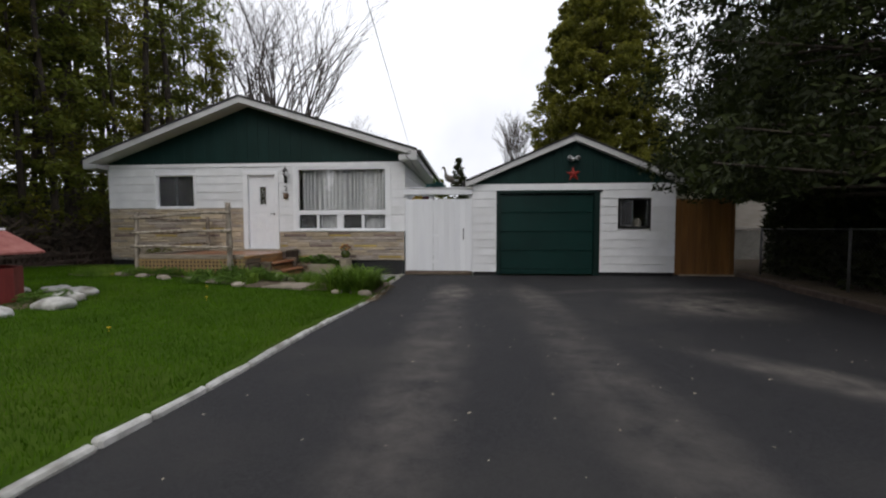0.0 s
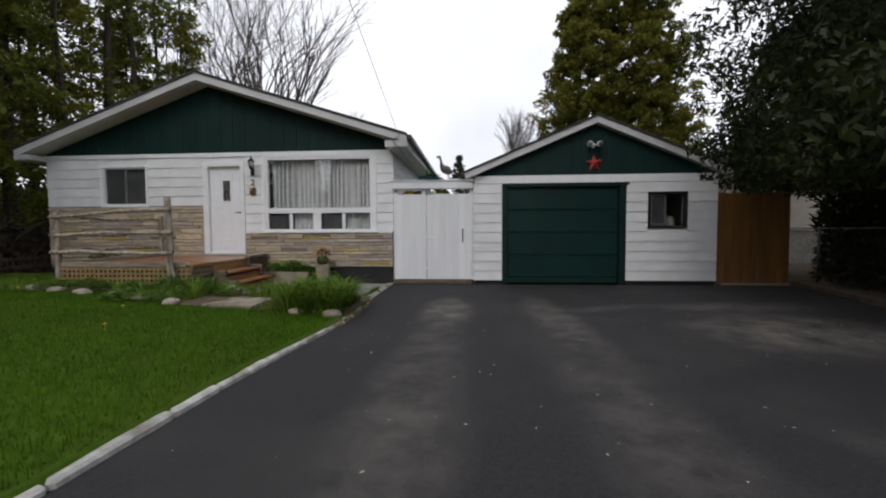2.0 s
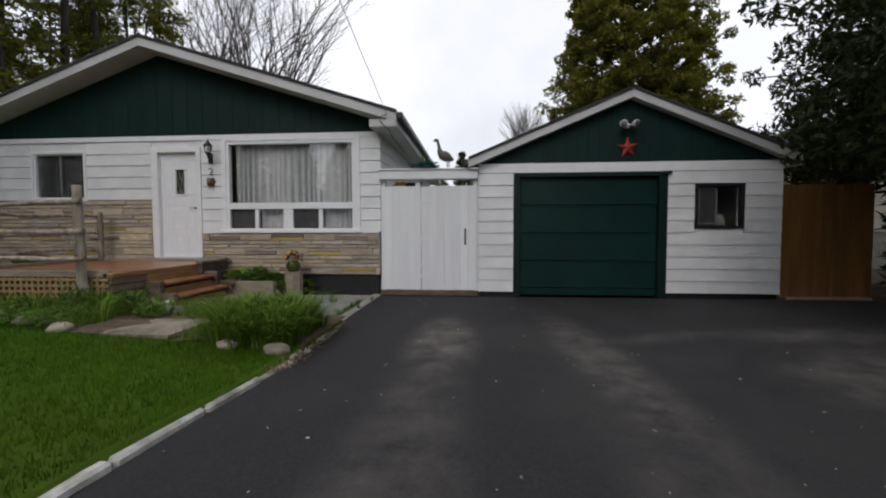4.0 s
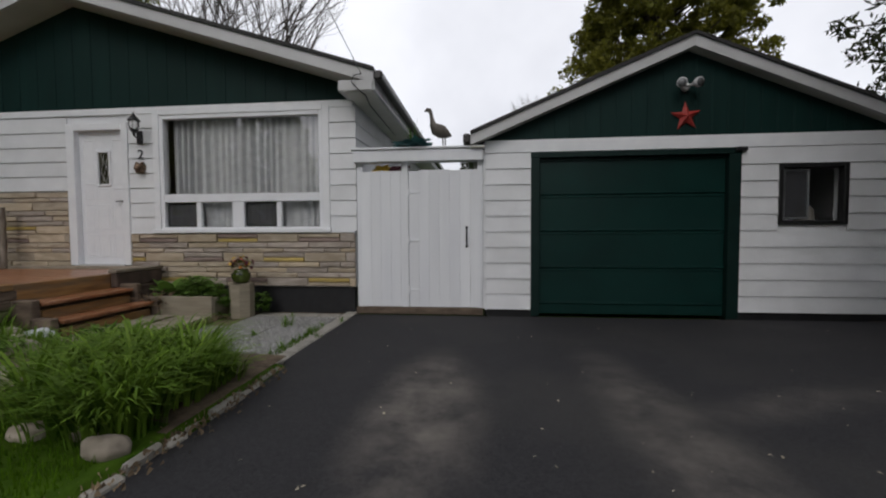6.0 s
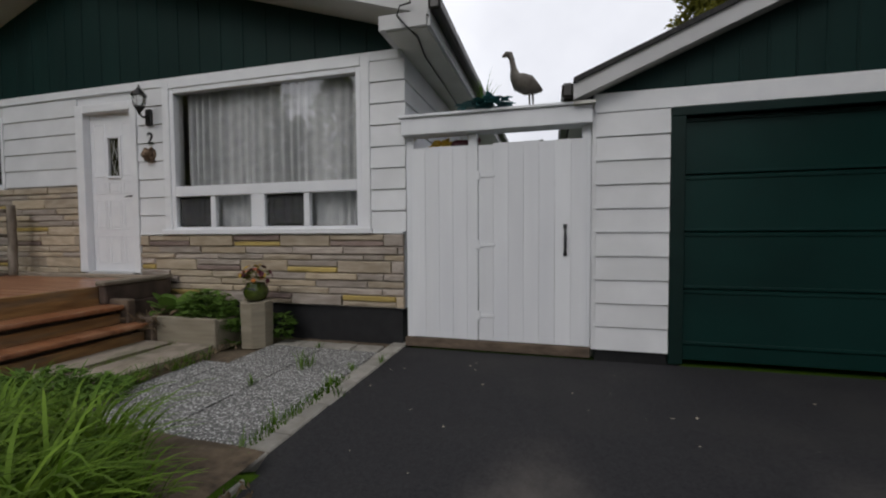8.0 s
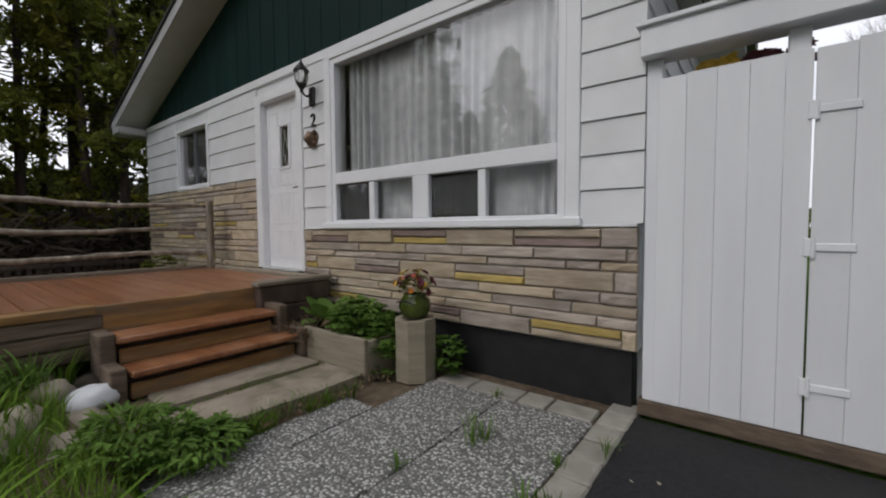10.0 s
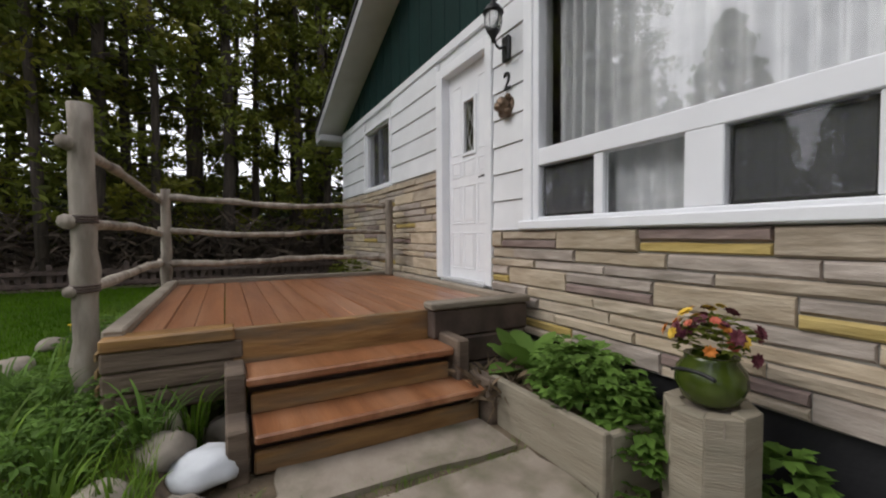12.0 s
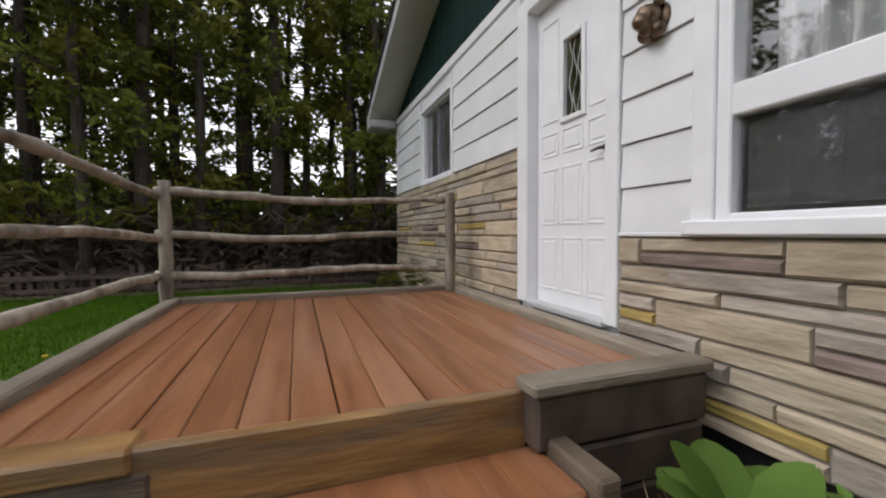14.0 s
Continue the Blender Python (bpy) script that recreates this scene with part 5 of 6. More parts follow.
# neighbour's house and car past the fence
BEIGE = surf("beige_vinyl", (0.42, 0.37, 0.30), (0.50, 0.45, 0.38), 2.0, 0.6)
nb = thing("neighbour_house", (13, 18, 0), "beige sided neighbouring house behind the cedar", "house")
nwall = part("wall", boxed(8.2, 17.0, 1.15, 18.0, 25.0, 3.4), BEIGE, nb)
for k in range(14):
    board("siding_board", 8.2, 18.0, 1.15 + 0.16 * k, 1.15 + 0.16 * (k + 1), 17.0, BEIGE, nwall)
part("foundation", boxed(8.25, 17.03, -0.1, 17.95, 24.9, 1.15), CONCRETE, nb, "pale concrete foundation")
bm = bmesh.new()
prism(bm, [(7.7, 3.4), (18.5, 3.4), (13.1, 5.6)], 16.6, 25.4)
part("roof", bm, SHINGLE, nb)
CARW = surf("white_car_paint", (0.66, 0.67, 0.69), (0.70, 0.71, 0.73), 2.0, 0.25)
car = thing("parked_car", (12.6, 13.4, 0), "white parked car behind the fence", "car")
bm = bmesh.new()
prism(bm, [(10.6, 0.3), (14.7, 0.3), (14.8, 0.65), (14.6, 0.85), (13.7, 0.95), (13.1, 1.38), (11.6, 1.42), (10.9, 0.98), (10.55, 0.85)], 12.7, 14.3)
bmesh.ops.bevel(bm, geom=list(bm.edges), offset=0.06, segments=2, affect="EDGES")
part("body", bm, CARW, car, "", True)
for y in (12.692, 14.302):
    bm = bmesh.new()
    prism(bm, [(11.15, 0.98), (13.45, 0.96), (13.0, 1.3), (11.68, 1.34)], y, y + 0.006)
    part("window", bm, BLACK, car)
for x in (11.45, 13.85):
    for y in (12.75, 14.1):
        bm = bmesh.new()
        tube(bm, [(x, y, 0.3), (x, y + 0.18, 0.3)], [0.3, 0.3], 16)
        w = part("wheel", bm, BLACK, car)
        bm = bmesh.new()
        tube(bm, [(x, y - 0.01, 0.3), (x, y + 0.02, 0.3)], [0.18, 0.18], 12)
        part("rim", bm, GALV, w)


# ---- plants ----
def strap_leaves(name, x, y, z, n, length, width, mat, seed, label, category, group="", spread=0.16, droop=1.0):
    """A clump of long arching leaves."""
    g = random.Random(seed)
    v, f = [], []
    for i in range(n):
        a = g.uniform(0, 6.28)
        d = Vector((math.cos(a), math.sin(a), 0))
        s = Vector((-d.y, d.x, 0))
        p = Vector((x, y, z)) + d * g.uniform(0, spread)
        L = length * g.uniform(0.6, 1.25)
        up = g.uniform(0.9, 1.5)
        w = width * g.uniform(0.7, 1.3)
        k0 = len(v)
        for j in range(8):
            t = j / 7
            c = p + d * L * (0.10 * t + 0.52 * t ** 2.4) * droop + Vector((0, 0, L * up * (t - 0.42 * droop * t ** 2.6)))
            ww = w * (1 - t) ** 0.6 * (0.6 + 1.2 * t if t < 0.3 else 1)
            v += [c - s * ww, c + s * ww]
            if j:
                q = k0 + 2 * j
                f.append((q - 2, q - 1, q + 1, q))
    return tagged(raw(name, v, f, mat, None, label, True, "stuff"), category=category, group=group)


for i in range(128):
    x, y = (rng.uniform(-3.9, -2.46), rng.uniform(7.15, 8.35)) if i < 110 else (-2.52 + rng.uniform(-0.1, 0.05), 7.2 + 0.072 * (i - 110))
    if x > kerb_line(y) - 0.12 or (x > -2.75 and y > 8.2) or x < -3.25 - 0.2 * (y - 7.3):
        continue
    strap_leaves("daylily", x, y, lawn_height(x, y), 40, rng.uniform(0.85, 1.2) * (0.46 if y < 7.95 else 0.27 if x > -2.8 else 0.42), 0.012, LILY, 100 + i, "lush bright green daylily clump beside the drive", "plant", "daylilies beside the drive", 0.13, 1.15)
for i, (x, y, L, n) in enumerate(((-5.35, 8.22, 0.42, 26), (-5.15, 8.1, 0.36, 22), (-5.5, 7.95, 0.34, 24), (-4.9, 7.75, 0.3, 22), (-5.9, 7.9, 0.3, 20), (-6.4, 8.0, 0.25, 18), (-4.35, 8.45, 0.25, 26), (-4.0, 8.3, 0.35, 26), (-5.55, 8.15, 0.45, 30), (-5.2, 8.3, 0.34, 24), (-4.8, 8.2, 0.3, 24), (-5.0, 7.9, 0.34, 26), (-5.75, 8.1, 0.3, 20), (-4.7, 8.6, 0.22, 22), (-5.45, 8.45, 0.3, 20), (-6.0, 7.6, 0.22, 18), (-5.22, 8.62, 0.42, 34), (-5.33, 8.78, 0.34, 24), (-5.0, 8.36, 0.40, 30), (-4.78, 8.42, 0.34, 26), (-5.6, 8.0, 0.4, 26), (-4.2, 8.82, 0.3, 34), (-4.05, 8.95, 0.24, 28), (-4.3, 8.7, 0.26, 26))):
    strap_leaves("iris_clump", x, y, lawn_height(x, y) - 0.02, n, L * (0.8 if y > 8.15 else 1.0), 0.010, LILY if i % 2 else BUSH, 200 + i, "green strap-leaved garden clump beside the deck", "plant", "garden clumps", 0.1, 0.8)


def leafy(name, x, y, z, r, h, n, size, mat, seed, label, category="plant", group="", slim=1.0):
    """A low bush of many cupped leaves on thin stalks."""
    g = random.Random(seed)
    v, f = [], []
    for i in range(n):
        a, e = g.uniform(0, 6.28), g.random() ** 0.6
        q = r * g.random() ** 0.5
        p = Vector((x + math.cos(a) * q, y + math.sin(a) * q, z + h * e * (1 - 0.45 * (q / r) ** 2)))
        d = Vector((math.cos(a) + g.uniform(-0.6, 0.6), math.sin(a) + g.uniform(-0.6, 0.6), g.uniform(-0.3, 0.5))).normalized()
        s = d.cross(Vector((0, 0, 1))).normalized()
        u = s.cross(d)
        L = size * g.uniform(0.6, 1.3)
        for turn in (-0.75, 0.0, 0.75):
            e = (d * math.cos(turn) + s * math.sin(turn)).normalized()
            o = (s * math.cos(turn) - d * math.sin(turn)) * L * slim * g.uniform(0.2, 0.3)
            ll = L * (0.85 if turn else 1.0) * g.uniform(0.75, 1.1)
            k0 = len(v)
            v += [p, p + e * ll * 0.55 + o + u * L * 0.12, p + e * ll - u * L * 0.05, p + e * ll * 0.55 - o + u * L * 0.12, p + e * ll * 0.6]
            f += [(k0, k0 + 1, k0 + 4), (k0 + 1, k0 + 2, k0 + 4), (k0 + 2, k0 + 3, k0 + 4), (k0 + 3, k0, k0 + 4)]
    return tagged(raw(name, v, f, mat, None, label, True, "stuff"), category=category, group=group)


leafy("columbine", -4.45, 10.55, 0.22, 0.26, 0.36, 420, 0.07, BUSH, 301, "lush green leafy plant in the wooden planter", group="planter plants")
leafy("columbine", -4.62, 10.62, 0.25, 0.22, 0.32, 300, 0.07, BUSH, 302, "lush green leafy plant in the wooden planter", group="planter plants")
leafy("sweet_william", -4.22, 10.6, 0.2, 0.22, 0.15, 420, 0.045, BUSH, 303, "low dark green plant with narrow leaves in the planter", group="planter plants")
leafy("creeping_vine", -4.12, 10.50, 0.02, 0.13, 0.40, 150, 0.085, BUSH, 304, "trailing green vine beside the wooden post", group="planter plants")
leafy("creeping_vine", -3.72, 10.78, 0.02, 0.09, 0.34, 60, 0.09, BUSH, 305, "trailing green vine behind the wooden post", group="planter plants")
for i, (x, y, r, h, n) in enumerate(((-4.18, 8.85, 0.25, 0.26, 210), (-4.02, 9.08, 0.2, 0.14, 110), (-5.3, 8.42, 0.25, 0.26, 240), (-5.05, 8.25, 0.25, 0.24, 220), (-5.6, 8.2, 0.25, 0.3, 240), (-6.2, 8.1, 0.25, 0.2, 200), (-6.9, 8.1, 0.25, 0.2, 200), (-5.2, 7.6, 0.3, 0.2, 260), (-5.8, 7.5, 0.3, 0.16, 220), (-7.6, 8.1, 0.25, 0.18, 180), (-4.6, 8.2, 0.2, 0.2, 160))):
    leafy("garden_plant", x, y, (lawn_height(x, y) if y < 8.75 else 0.03), r, h, int(n * 1.2), (0.085 if i < 2 else 0.065), BUSH, 320 + i, "low green leafy garden plant in the bed", group="bed plants", slim=0.55)
# broad-leaved rosette by the deck
rosette = thing("foxglove_rosette", (-4.95, 10.55, 0.28), "broad green leaf rosette beside the deck", "plant")
for i in range(13):
    a = i * 2.4
    d, s = Vector((math.cos(a), math.sin(a), 0)), Vector((-math.sin(a), math.cos(a), 0))
    L, lift = 0.30 - 0.009 * i, 0.25 + 0.07 * i
    v, f = [], []
    for j, (t, w) in enumerate(((0, 0.02), (0.25, 0.06), (0.5, 0.092), (0.75, 0.08), (0.92, 0.04), (1, 0.004))):
        c = Vector((-4.95, 10.55, 0.29)) + d * L * t + Vector((0, 0, L * (lift * t * 1.6 - 0.5 * t * t)))
        v += [c - s * w + Vector((0, 0, 0.015)), c, c + s * w + Vector((0, 0, 0.015))]
        if j:
            q = 3 * j
            f += [(q - 3, q - 2, q + 1, q), (q - 2, q - 1, q + 2, q + 1)]
    raw("leaf", v, f, BUSH, rosette, "", True)
scatter_twigs("dry_stalks", 420, lambda g: (g.uniform(-5.12, -4.82), g.uniform(10.22, 10.6)), lambda g: 0.2 + 0.1 * g.random() ** 2, LITTER, 0.17, 31, "pale dry plant stalks beside the steps", "dead stalks", 0.003)


def tuft(x, y, z, seed, L=0.12):
    strap_leaves("weed_tuft", x, y, z, 22, L, 0.004, BUSH, seed, "small green weed in a paving joint", "weed", "weeds in the paving", 0.05, 0.9)


for i, (x, y, L) in enumerate(((-2.99, 10.03, 0.16), (-2.95, 10.1, 0.13), (-3.15, 9.62, 0.08), (-2.54, 9.75, 0.1), (-2.54, 10.1, 0.09), (-2.38, 10.35, 0.09), (-2.38, 9.6, 0.1), (-4.0, 10.05, 0.14), (-4.1, 9.75, 0.17), (-4.12, 9.5, 0.15), (-4.08, 9.25, 0.16), (-4.58, 9.9, 0.1), (-4.58, 9.6, 0.09), (-4.58, 9.3, 0.1), (-3.9, 9.0, 0.14), (-2.55, 9.1, 0.12), (-3.2, 10.66, 0.07), (-2.45, 8.7, 0.14), (-4.58, 10.05, 0.08), (-4.59, 9.75, 0.09), (-4.58, 9.45, 0.08), (-4.1, 10.1, 0.1), (-4.09, 9.9, 0.12), (-4.1, 9.62, 0.13), (-4.05, 9.38, 0.15), (-4.1, 9.1, 0.17), (-4.0, 8.8, 0.2), (-4.75, 8.98, 0.12), (-5.0, 10.18, 0.12), (-3.8, 8.6, 0.2), (-3.5, 8.55, 0.2), (-3.2, 8.4, 0.2), (-2.8, 8.35, 0.14))):
    tuft(x, y, 0.0, 400 + i, L)
# dandelions
for i, (x, y) in enumerate(((-4.6, 5.9), (-5.2, 6.8), (-8.9, 8.9), (-7.8, 7.7), (-4.4, 4.0))):
    bm = bmesh.new()
    z = lawn_height(x, y)
    lathe(bm, [(0.002, 0), (0.002, 0.06), (0.018, 0.065), (0.020, 0.072), (0.008, 0.078)], (x, y, z), 8)
    tagged(part("dandelion", bm, surf("dandelion_yellow", (0.55, 0.38, 0.01), (0.65, 0.45, 0.02)), None, "small yellow dandelion in the lawn"), category="flower", group="dandelions")


def rock(x, y, z, sx, sy, sz, mat, seed, label="rounded field stone in the flower bed", group="bed stones"):
    bm = bmesh.new()
    bmesh.ops.create_icosphere(bm, subdivisions=3, radius=1)
    for vtx in bm.verts:
        k = 1 + 0.30 * noise.noise(vtx.co * 1.1 + Vector((seed * 3.1, 0, 0))) + 0.13 * noise.noise(vtx.co * 4 + Vector((seed, 5, 0)))
        vtx.co = Vector((vtx.co.x * sx * k + x, vtx.co.y * sy * k + y, vtx.co.z * sz * k + z))
    tagged(part("stone", bm, mat, None, label, True), category="stone", group=group)


rock(-4.98, 8.86, 0.15, 0.13, 0.15, 0.075, ROCKW, 1, "smooth white painted stone beside the steps")
for i, (x, y, sx, sy, sz) in enumerate(((-5.12, 8.70, 0.16, 0.11, 0.08), (-4.70, 8.77, 0.17, 0.11, 0.09), (-4.80, 8.50, 0.17, 0.13, 0.075), (-5.45, 8.95, 0.13, 0.12, 0.10), (-5.75, 8.80, 0.16, 0.12, 0.11), (-5.40, 8.66, 0.12, 0.1, 0.07), (-4.50, 8.37, 0.17, 0.13, 0.085), (-4.34, 8.66, 0.16, 0.10, 0.06), (-5.35, 8.52, 0.1, 0.08, 0.07),
                                         (-2.70, 7.24, 0.10, 0.07, 0.055), (-2.46, 7.08, 0.12, 0.08, 0.07), (-2.72, 7.6, 0.12, 0.09, 0.08), (-3.0, 7.18, 0.10, 0.08, 0.06), (-7.2, 7.75, 0.12, 0.1, 0.06), (-6.7, 7.7, 0.14, 0.1, 0.06), (-6.2, 7.75, 0.1, 0.09, 0.05), (-7.9, 8.0, 0.14, 0.1, 0.06), (-5.6, 7.55, 0.12, 0.1, 0.06), (-8.4, 8.15, 0.12, 0.1, 0.05), (-4.95, 7.35, 0.12, 0.1, 0.07))):
    rock(x, y, (lawn_height(x, y) if y < 8.75 else 0.05) + sz * 0.35, sx, sy, sz, ROCK, 10 + i)

# planter box, post with vase
planter = thing("planter_box", (-4.5, 10.4, 0), "weathered wooden planter box with soil", "planter")
part("front_board", boxed(-4.92, 10.27, 0.0, -4.12, 10.315, 0.33, 0.008, None), PLANTERWOOD, planter)
part("end_board", boxed(-4.165, 10.315, 0.0, -4.12, 10.75, 0.31, 0.008), PLANTERWOOD, planter)
part("soil", boxed(-5.15, 10.32, 0.0, -4.17, 10.86, 0.22), SOIL, planter)
stump = thing("timber_stand", (-3.9, 10.6, 0), "octagonal grey weathered timber stand", "plant stand")
for k in range(8):
    a0, a1 = math.radians(45 * k + 22.5), math.radians(45 * k + 67.5)
    bm = bmesh.new()
    pts = [(math.cos(a0), math.sin(a0)), (math.cos(a1), math.sin(a1))]
    lo = [bm.verts.new((-3.9 + px * rr, 10.6 + py * rr, 0.0)) for rr, sel in ((0.165, 0), (0.10, 1)) for px, py in (pts if not sel else pts[::-1])]
    hi = [bm.verts.new((vtx.co.x, vtx.co.y, 0.475 + 0.008 * math.sin(k))) for vtx in lo]
    bm.faces.new(lo[::-1]), bm.faces.new(hi)
    for q in range(4):
        bm.faces.new((lo[q], lo[(q + 1) % 4], hi[(q + 1) % 4], hi[q]))
    bmesh.ops.bevel(bm, geom=list(bm.edges), offset=0.004, segments=1, affect="EDGES")
    part("stave", bm, PLANTERWOOD, stump)
part("top", boxed(-4.01, 10.49, 0.40, -3.79, 10.71, 0.462), OLDWOOD, stump)
GVASE = surf("green_glazed_ceramic", (0.035, 0.055, 0.006), (0.085, 0.115, 0.018), 9.0, 0.18, c3=(0.02, 0.03, 0.005), stain=6, amount=0.5)
vase = thing("flower_pot", (-3.9, 10.6, 0.476), "green glazed pot full of artificial autumn flowers", "flower pot")
bm = bmesh.new()
lathe(bm, [(0.075, 0.0), (0.10, 0.02), (0.125, 0.08), (0.12, 0.13), (0.09, 0.17), (0.095, 0.185), (0.075, 0.185), (0.07, 0.15)], (-3.9, 10.6, 0.478), 20)
part("pot", bm, GVASE, vase, "green glazed ceramic", True)
bm = bmesh.new()
tube(bm, [(-3.9 + 0.085 * math.cos(t), 10.6 - 0.118, 0.595 + 0.022 * math.sin(t)) for t in [math.pi * (0.1 + 0.8 * q / 8) for q in range(9)]], [0.007] * 9, 6)
part("dark_mouth", bm, BLACK, vase, "", True)
petals = [surf("petal_" + n, a, b, 12.0, 0.7) for n, a, b in (("yellow", (0.60, 0.38, 0.03), (0.70, 0.48, 0.06)), ("orange", (0.50, 0.16, 0.02), (0.62, 0.24, 0.04)), ("coral", (0.50, 0.11, 0.07), (0.58, 0.18, 0.10)), ("maroon", (0.09, 0.012, 0.025), (0.14, 0.03, 0.04)))]


def bloom(x, y, z, r, mat, parent, seed, tilt=(0, -0.5, 0.8)):
    g = random.Random(seed)
    n = Vector(tilt).normalized()
    a = n.cross(Vector((1, 0.2, 0))).normalized()
    b = n.cross(a)
    v, f = [], []
    c = Vector((x, y, z))
    for layer in range(2):
        for k in range(8):
            t = 2 * math.pi * k / 8 + layer * 0.4
            d = a * math.cos(t) + b * math.sin(t)
            s = n.cross(d)
            rr = r * (1 - 0.3 * layer)
            q = len(v)
            v += [c, c + d * rr * 0.6 + s * rr * 0.28 + n * rr * (0.15 + 0.25 * layer), c + d * rr + n * rr * (0.1 + 0.35 * layer), c + d * rr * 0.6 - s * rr * 0.28 + n * rr * (0.15 + 0.25 * layer)]
            f.append((q, q + 1, q + 2, q + 3))
    return raw("flower", v, f, mat, parent)


for i in range(36):
    a, e = rng.uniform(0, 6.28), rng.uniform(0.0, 1.2)
    d = Vector((math.cos(a) * math.cos(e), math.sin(a) * math.cos(e), math.sin(e)))
    p = Vector((-3.9, 10.6, 0.69)) + d * rng.uniform(0.10, 0.19)
    bloom(p.x, p.y, p.z, rng.uniform(0.02, 0.036), petals[rng.choice((0, 0, 1, 1, 2, 3, 3, 3))], vase, i, d)
stem = leafy("stem_leaves", -3.9, 10.6, 0.66, 0.12, 0.16, 130, 0.045, CEDAR, 360, "dark green artificial leaves among the flowers", "")
stem.parent = vase
stem.matrix_parent_inverse = base_of(vase).inverted()

# ---- on the walls ----
lamp = thing("wall_lantern", (-5.655, W, 2.57), "black iron wall lantern beside the front door", "wall lamp")
bm = bmesh.new()
box(bm, -5.70, W - 0.035, 2.50, -5.61, W + 0.004, 2.70, 0.012)
part("backplate", bm, BLACK, lamp)
bm = bmesh.new()
tube(bm, [(-5.655, W - 0.03, 2.62), (-5.64, W - 0.09, 2.58), (-5.60, W - 0.15, 2.575), (-5.585, W - 0.185, 2.61), (-5.585, W - 0.19, 2.64)], [0.011, 0.011, 0.010, 0.010, 0.012], 8)
part("arm", bm, BLACK, lamp, "", True)
LX, LY = -5.585, W - 0.19
bm = bmesh.new()
lathe(bm, [(0.012, -0.04), (0.02, 0.0), (0.045, 0.035), (0.05, 0.045)], (LX, LY, 2.62), 12)
part("base_cup", bm, BLACK, lamp, "", True)
bm = bmesh.new()
for k in range(6):
    a = 2 * math.pi * k / 6
    tube(bm, [(LX + 0.05 * math.cos(a), LY + 0.05 * math.sin(a), 2.665), (LX + 0.066 * math.cos(a), LY + 0.066 * math.sin(a), 2.74), (LX + 0.062 * math.cos(a), LY + 0.062 * math.sin(a), 2.80)], [0.004] * 3, 5)
part("cage", bm, BLACK, lamp)
bm = bmesh.new()
lathe(bm, [(0.046, 0.0), (0.061, 0.075), (0.057, 0.135)], (LX, LY, 2.665), 12)
gl = part("lamp_glass", bm, glass("frosted_glass", (0.9, 0.9, 0.9), 0.25), lamp, "", True)
gl.visible_shadow = False
bm = bmesh.new()
lathe(bm, [(0.082, 0.0), (0.078, 0.012), (0.05, 0.05), (0.028, 0.07), (0.018, 0.09), (0.008, 0.105), (0.013, 0.115), (0.004, 0.13)], (LX, LY, 2.80), 12)
part("cap", bm, BLACK, lamp, "", True)

txt = bpy.data.curves.new("house_number", "FONT")
txt.body, txt.size, txt.extrude, txt.align_x = "2", 0.20, 0.006, "CENTER"
tmp = new("house_number_curve", txt)
num_me = bpy.data.meshes.new_from_object(tmp)
bpy.data.objects.remove(tmp)
num = new("house_number", num_me)
num_me.materials.append(BLACK)
num.matrix_basis = pose(-5.655, W - 0.008, 2.285, 90, 0, 0)
tagged(num, "black metal house number on white siding", "house number")

# cast animal-head ornament, plain
bm = bmesh.new()
tube(bm, [(-5.655, W + 0.004, 2.15), (-5.655, W - 0.015, 2.15)], [0.085, 0.075], 16)
for cx, cz, cy, rr in ((-5.655, 2.16, 0.05, 0.06), (-5.655, 2.135, 0.09, 0.04), (-5.70, 2.215, 0.035, 0.024), (-5.61, 2.215, 0.035, 0.024), (-5.655, 2.11, 0.06, 0.035), (-5.62, 2.10, 0.03, 0.035), (-5.69, 2.10, 0.03, 0.035)):
    res = bmesh.ops.create_icosphere(bm, subdivisions=2, radius=rr)
    bmesh.ops.translate(bm, vec=(cx, W - cy, cz), verts=res["verts"])
tagged(part("wall_ornament", bm, BRONZE, None, "small bronze cast head ornament on white siding", True), category="ornament")

# star and floodlight on the garage gable
STAR = surf("faded_red_metal", (0.30, 0.022, 0.018), (0.42, 0.045, 0.035), 8.0, 0.5, 0.2, 30, c3=(0.2, 0.03, 0.02), stain=6, amount=0.5)
bm = bmesh.new()
tip = bm.verts.new((2.09, W - 0.06, 2.665))
ring = []
for k in range(10):
    a = math.pi / 2 + math.pi * k / 5 + 0.06
    rr = 0.20 if k % 2 == 0 else 0.078
    ring.append(bm.verts.new((2.09 + rr * math.cos(a), W - 0.002, 2.665 + rr * math.sin(a))))
for k in range(10):
    bm.faces.new((tip, ring[k], ring[(k + 1) % 10]))
bm.faces.new(ring)
tagged(part("star_ornament", bm, STAR, None, "red metal five-pointed star on the green gable"), category="ornament")
fl = thing("floodlight", (2.07, W, 3.05), "twin white floodlight with clear bulbs", "floodlight")
bm = bmesh.new()
tube(bm, [(2.07, W + 0.004, 3.04), (2.07, W - 0.05, 3.04)], [0.05, 0.045], 12)
part("mount", bm, TRIM, fl, "", True)
